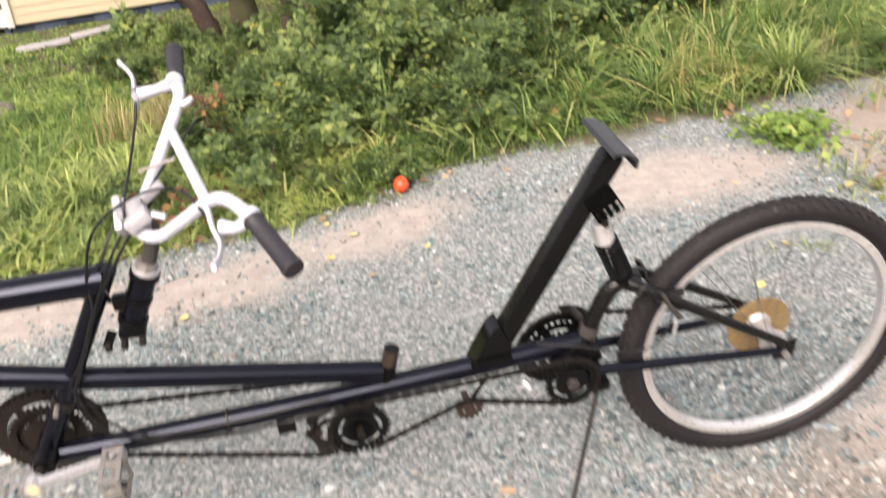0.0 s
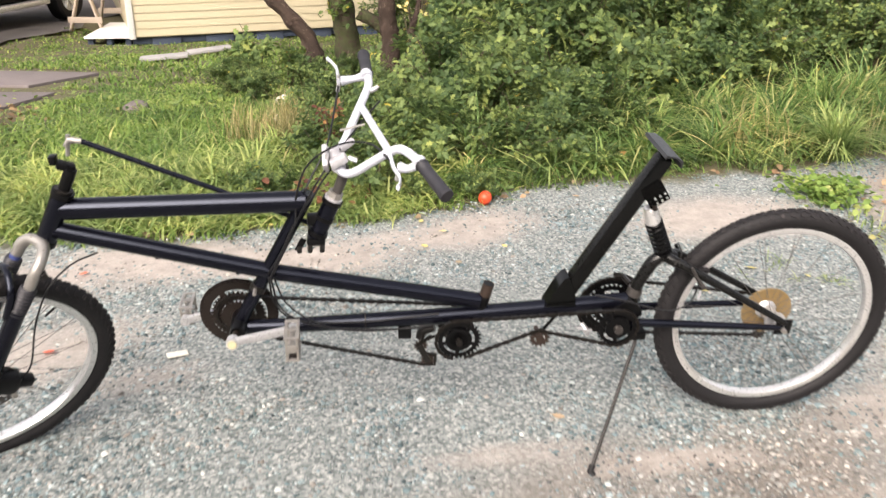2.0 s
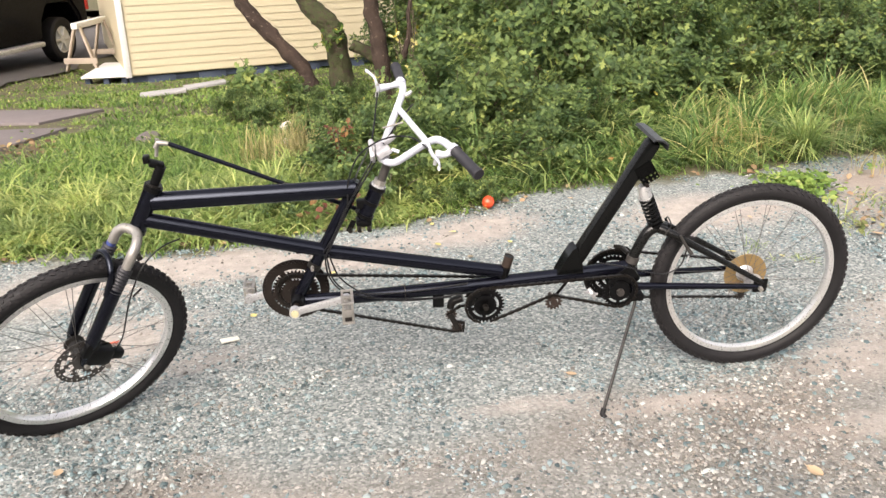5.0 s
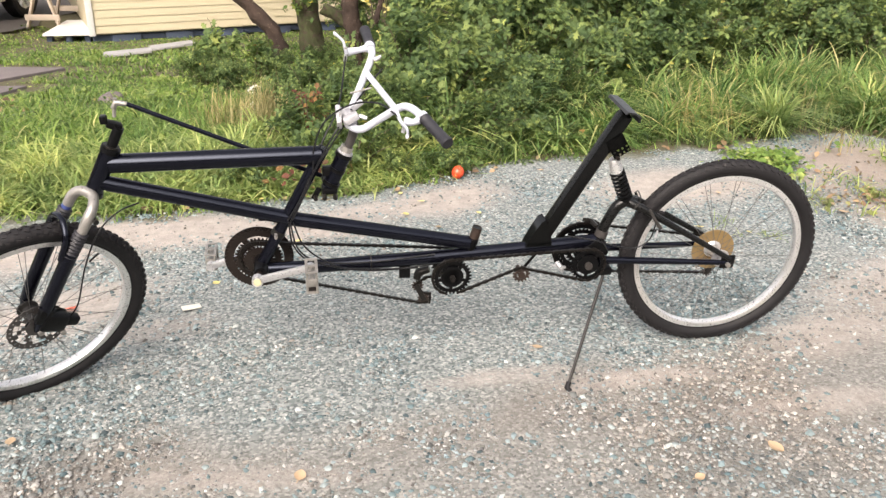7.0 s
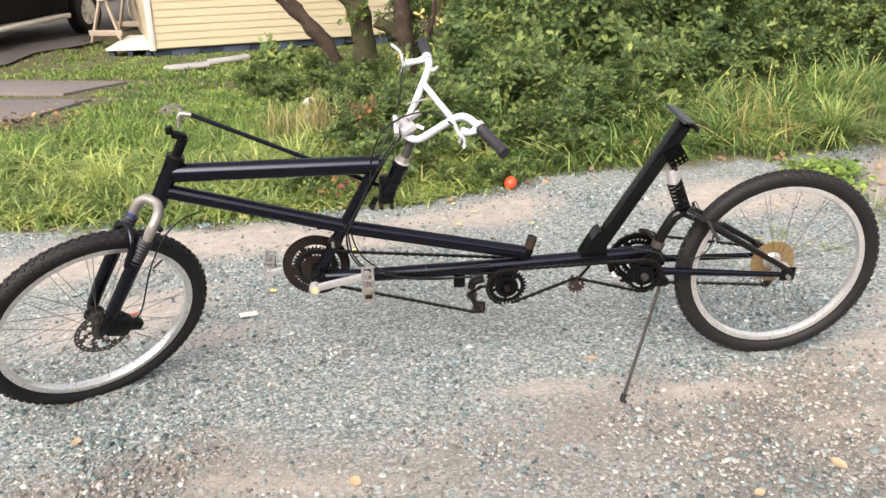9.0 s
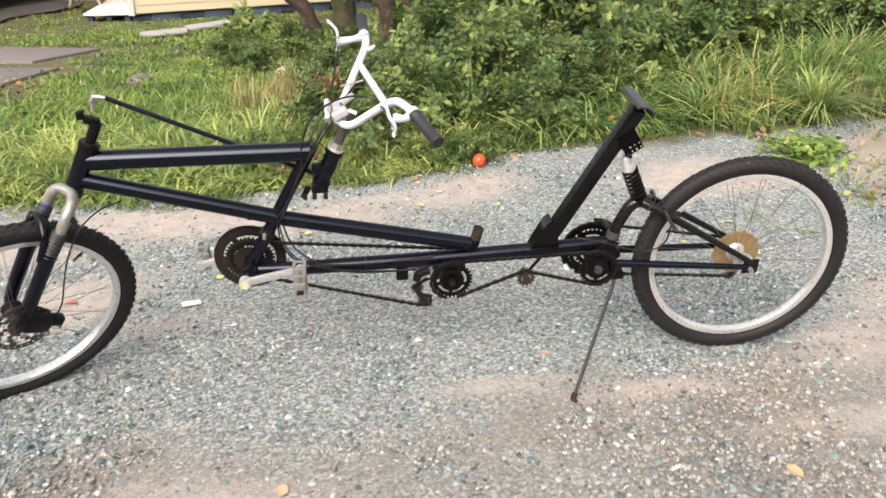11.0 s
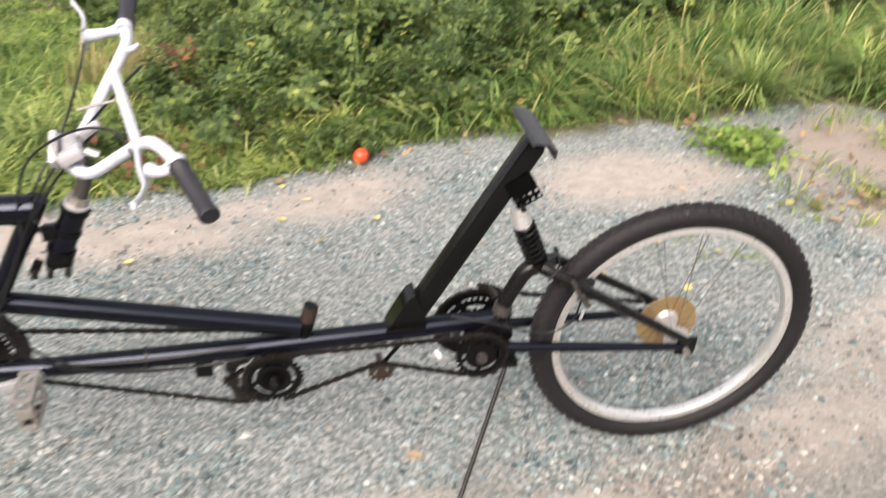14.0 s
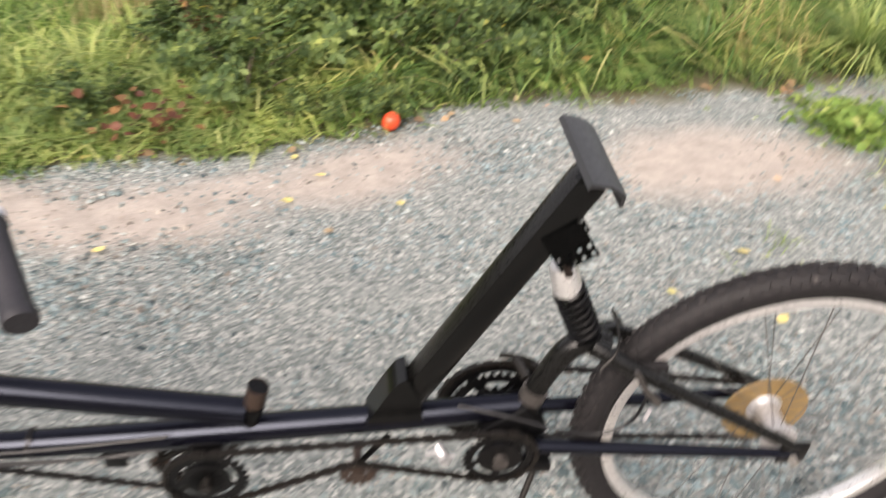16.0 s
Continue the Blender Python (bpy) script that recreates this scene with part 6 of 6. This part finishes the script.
def crank_arm(a, b):
    a, b = Vector(a), Vector(b)
    d = (b - a).normalized()
    c = rounded_bar(a - d * 0.008, b + d * 0.01, 0.023, 0.014, 0.005)
    tube(c, [a - Vector((0, 0.011, 0)), a + Vector((0, 0.011, 0))], 0.0165, 16)
    tube(c, [b - Vector((0, 0.009, 0)), b + Vector((0, 0.009, 0))], 0.0135, 16)
    return part("crank_arm", c, CRANK, cs, "silver alloy crank arm")


def pedal(at, side, tall, material):
    """A caged pedal hanging upright: spindle, cage rails, ribs and end plates."""
    x, y, z = at
    p = part("pedal", tube(bmesh.new(), [(x, y, z), (x, y + side * 0.09, z)], 0.009, 10), material, bike, "worn metal cage pedal")
    for dz in (-tall, tall):
        for dx in (-0.014, 0.014):
            part("cage_rail", box(bmesh.new(), (x + dx - 0.004, y + side * 0.05 - 0.038, z + dz - 0.0015), (x + dx + 0.004, y + side * 0.05 + 0.038, z + dz + 0.0015), 0.0006), material, p)
        for yy in (0.014, 0.05, 0.086):
            part("cage_rib", box(bmesh.new(), (x - 0.018, y + side * yy - 0.005, z + dz - 0.0022), (x + 0.018, y + side * yy + 0.005, z + dz + 0.0022), 0.0008), material, p)
    for yy in (y + side * 0.014, y + side * 0.086):
        for dx in (-0.013, 0.013):
            part("end_bar", box(bmesh.new(), (x + dx - 0.003, yy - 0.002, z - tall), (x + dx + 0.003, yy + 0.002, z + tall), 0.0008), material, p)
        part("end_plate", box(bmesh.new(), (x - 0.015, yy - 0.0028, z - 0.011), (x + 0.015, yy + 0.0028, z + 0.011), 0.0008), material, p)
    part("reflector", box(bmesh.new(), (x - 0.014, y + side * 0.05 - 0.026, z - tall - 0.011), (x + 0.014, y + side * 0.05 + 0.026, z - tall - 0.0025), 0.003), RUST, p, "dull brown pedal reflector")


crank_arm((-1.482, -0.086, 0.394), (-1.328, -0.092, 0.43))
crank_arm((-1.482, 0.08, 0.392), (-1.63, 0.086, 0.352))
part("dust_cap", bar((-1.482, -0.1, 0.394), (-1.482, -0.082, 0.394), 0.0115, 16), BONE, cs, "yellowed dust cap")
pedal((-1.326, -0.1, 0.437), -1, 0.033, SILVER)
pedal((-1.632, 0.094, 0.352), 1, 0.026, SILVER)

mid_ring = bmesh.new()
chainring(mid_ring, -0.899, 0.341, -0.05, 0.058, 30, 0.003, 0.75, 5, 0.036)
turned(mid_ring, [(0.0, -0.053), (0.026, -0.053), (0.034, -0.05), (0.034, -0.046), (0.012, -0.04), (0.012, 0.06), (0.0, 0.06)], 28, Matrix.Translation((-0.899, 0, 0.341)))
mr = part("jackshaft", mid_ring, BLACK_FLAT, bike, "black jackshaft sprocket under the bottom tube")
far_spr = bmesh.new()
for k, (r_, t_) in enumerate(((0.05, 26), (0.043, 22), (0.037, 19), (0.032, 16))):
    chainring(far_spr, -0.899, 0.341, 0.035 + 0.0045 * k, r_, t_, 0.002, 0.5, 4, 0.018)
part("freewheel", far_spr, STEEL, mr, "greasy freewheel sprockets")
part("jackshaft_mount", rounded_bar((-0.899, 0, 0.335), (-0.899, 0, 0.39), 0.05, 0.05, 0.006), BLACK_FLAT, bike)
part("shaft_nut", bar((-0.899, -0.07, 0.341), (-0.899, -0.05, 0.341), 0.009, 6), STEEL, mr)

idl = bmesh.new()
chainring(idl, -0.678, 0.334, -0.05, 0.0245, 13, 0.006, 0.62, 4, 0.011)
turned(idl, [(0.0, -0.055), (0.007, -0.055), (0.007, 0.0), (0.0, 0.0)], 10, Matrix.Translation((-0.678, 0, 0.334)))
part("idler_wheel", idl, BROWN_RUST, bike, "rusty brown idler wheel")
part("idler_arm", rounded_bar((-0.678, -0.034, 0.334), (-0.63, -0.026, 0.392), 0.009, 0.004, 0.001), BLACK_FLAT, bike)

rr = bmesh.new()
chainring(rr, -0.464, 0.355, -0.052, 0.054, 28, 0.003, 0.78, 5, 0.034)
turned(rr, [(0.0, -0.056), (0.026, -0.054), (0.03, -0.048), (0.02, -0.046), (0.019, 0.05), (0.0, 0.05)], 28, Matrix.Translation((-0.464, 0, 0.355)))
rs_ = part("rear_crankset", rr, BLACK_FLAT, bike, "black rear transfer sprocket")
for y, r_, t_, inner in ((0.056, 0.089, 44, 0.8), (0.048, 0.072, 34, 0.78), (0.04, 0.05, 24, 0.7)):
    part("chainring", chainring(bmesh.new(), -0.458, 0.358, y, r_, t_, 0.003, inner, 5, 0.02), BLACK_FLAT, rs_)
fd = bmesh.new()
for y in (0.05, 0.064):
    pts = around(-0.458, 0.358, 0.098, 48, 88, y, 7)
    tube(fd, pts, 0.006, 8, flat=0.3)
tube(fd, [(-0.42, 0.02, 0.45), (-0.43, 0.055, 0.455)], 0.008, 8)
part("front_derailleur", fd, STEEL, bike, "worn steel front derailleur cage")
part("shaft_nut", bar((-0.464, -0.066, 0.355), (-0.464, -0.054, 0.355), 0.012, 12), ROTOR, rs_)
part("rear_shell", bar((-0.464, -0.04, 0.355), (-0.464, 0.04, 0.355), 0.022, 18), BLACK_FLAT, bike)
part("pivot_plate", rounded_bar((-0.478, 0, 0.352), (-0.402, 0, 0.405), 0.072, 0.055, 0.012), BLACK_FLAT, bike)
sil = bmesh.new()
tube(sil, [(-0.556, -0.02, 0.352), (-0.547, -0.035, 0.342), (-0.54, -0.036, 0.326)], [0.008, 0.0085, 0.006], 10, 3)
tube(sil, [(-0.575, -0.03, 0.349), (-0.53, -0.034, 0.339)], 0.0045, 8)
tube(sil, [(-0.547, -0.046, 0.342), (-0.547, -0.026, 0.342)], 0.0075, 6)
part("tensioner", sil, CRANK, bike, "dull silver chain tensioner")

# near chain over the jackshaft, the idler and the rear sprocket
ch = bmesh.new()
chain(ch, around(-0.899, 0.341, 0.061, 250, 92, -0.052) + around(-0.464, 0.355, 0.057, 92, -100, -0.052)[:] + [(-0.6, -0.052, 0.336), (-0.655, -0.052, 0.352), (-0.678, -0.052, 0.361), (-0.7, -0.052, 0.354), (-0.9 + 0.022, -0.052, 0.283)])
part("near_chain", ch, CHAIN, bike, "oily black drive chain")
ch = bmesh.new()
chain(ch, around(-1.483, 0.394, 0.055, 262, 85, 0.044, 20) + [(-0.91, 0.046, 0.392)] + around(-0.899, 0.341, 0.05, 95, -75, 0.046, 14) + [(-0.965, 0.046, 0.285), (-1.0, 0.046, 0.262), (-0.992, 0.046, 0.235), (-0.95, 0.046, 0.222), (-0.952, 0.046, 0.193), (-0.98, 0.046, 0.19), (-1.49, 0.044, 0.339)])
part("front_chain", ch, CHAIN, bike, "long oily chain from the cranks")
ch = bmesh.new()
chain(ch, around(-0.458, 0.358, 0.089, 270, 88, 0.056, 20) + [(0.0, 0.052, 0.372)] + around(0.0, 0.336, 0.036, 88, -80, 0.052, 12) + [(-0.01, 0.052, 0.27), (0.02, 0.052, 0.25), (0.0, 0.052, 0.232), (-0.458, 0.056, 0.269)])
part("rear_chain", ch, CHAIN, bike, "oily chain to the rear sprockets")


def derailleur(x, z, y, label):
    bm = bmesh.new()
    tube(bm, [(x + 0.02, y + 0.015, z + 0.075), (x - 0.012, y + 0.02, z + 0.062), (x - 0.022, y + 0.012, z + 0.04)], [0.012, 0.015, 0.012], 12, 3)
    d = part("derailleur", bm, STEEL, bike, label)
    cage = rounded_bar((x - 0.024, y - 0.007, z + 0.03), (x + 0.002, y - 0.007, z - 0.03), 0.018, 0.003, 0.002)
    bmesh.ops.translate(cage, verts=cage.verts[:], vec=(0, 0, 0))
    part("cage", cage, STEEL, d)
    for px_, pz_ in ((x - 0.02, z + 0.025), (x, z - 0.025)):
        part("jockey_wheel", chainring(bmesh.new(), px_, pz_, y, 0.0165, 11, 0.005, 0.45, 4, 0.006), BROWN_RUST, d)
    return d


derailleur(-0.972, 0.232, 0.046, "rusty derailleur hanging under the bottom tube")
derailleur(0.012, 0.262, 0.052, "greasy derailleur beside the rear hub")

# kickstand
ks = part("kickstand", tube(bmesh.new(), [(-0.404, -0.042, 0.318), (-0.408, -0.05, 0.3), (-0.552, -0.246, 0.048), (-0.56, -0.256, 0.034)], 0.0052, 10), STEEL, bike, "thin black kickstand propping the bike")
part("foot", tube(bmesh.new(), [(-0.552, -0.246, 0.05), (-0.56, -0.256, 0.036), (-0.553, -0.268, 0.028)], 0.009, 10), RUBBER, ks)
part("kickstand_mount", box(bmesh.new(), (-0.425, -0.055, 0.312), (-0.38, 0.02, 0.336), 0.004), BLACK_FLAT, ks)

# cables
CABLES = (
    [(-1.192, 0.2, 0.965), (-1.2, 0.17, 0.93), (-1.225, 0.06, 0.86), (-1.27, 0.01, 0.79), (-1.3, -0.01, 0.72), (-1.345, -0.024, 0.62), (-1.385, -0.028, 0.555)],
    [(-1.09, 0.14, 0.945), (-1.13, 0.1, 0.915), (-1.19, 0.02, 0.87), (-1.24, -0.03, 0.82), (-1.285, -0.03, 0.74), (-1.34, -0.03, 0.63), (-1.38, -0.032, 0.545)],
    [(-1.078, -0.13, 0.9), (-1.12, -0.04, 0.905), (-1.19, 0.0, 0.89), (-1.265, -0.015, 0.85), (-1.3, -0.02, 0.77), (-1.31, -0.028, 0.69), (-1.37, -0.034, 0.56)],
    [(-1.16, 0.06, 0.87), (-1.23, -0.01, 0.81), (-1.26, -0.03, 0.77), (-1.29, -0.03, 0.73)],
    [(-1.383, -0.03, 0.55), (-1.375, -0.036, 0.48), (-1.335, -0.038, 0.425), (-1.25, -0.032, 0.404), (-1.12, -0.026, 0.398), (-0.95, -0.024, 0.41)],
    [(-1.378, -0.034, 0.545), (-1.362, -0.042, 0.47), (-1.315, -0.042, 0.42), (-1.24, -0.036, 0.39), (-1.13, -0.024, 0.37), (-1.0, -0.015, 0.36)],
    [(-1.37, -0.036, 0.55), (-1.345, -0.044, 0.48), (-1.29, -0.044, 0.425), (-1.22, -0.036, 0.385), (-1.1, -0.02, 0.362), (-0.9, -0.01, 0.372)],
    [(-0.53, -0.024, 0.447), (-0.45, -0.045, 0.438), (-0.38, -0.058, 0.42), (-0.32, -0.062, 0.412), (-0.275, -0.062, 0.44), (-0.262, -0.062, 0.5)],
)
for pts in CABLES:
    part("cable", tube(bmesh.new(), pts, 0.0025, 7, 6), CABLE, bike)
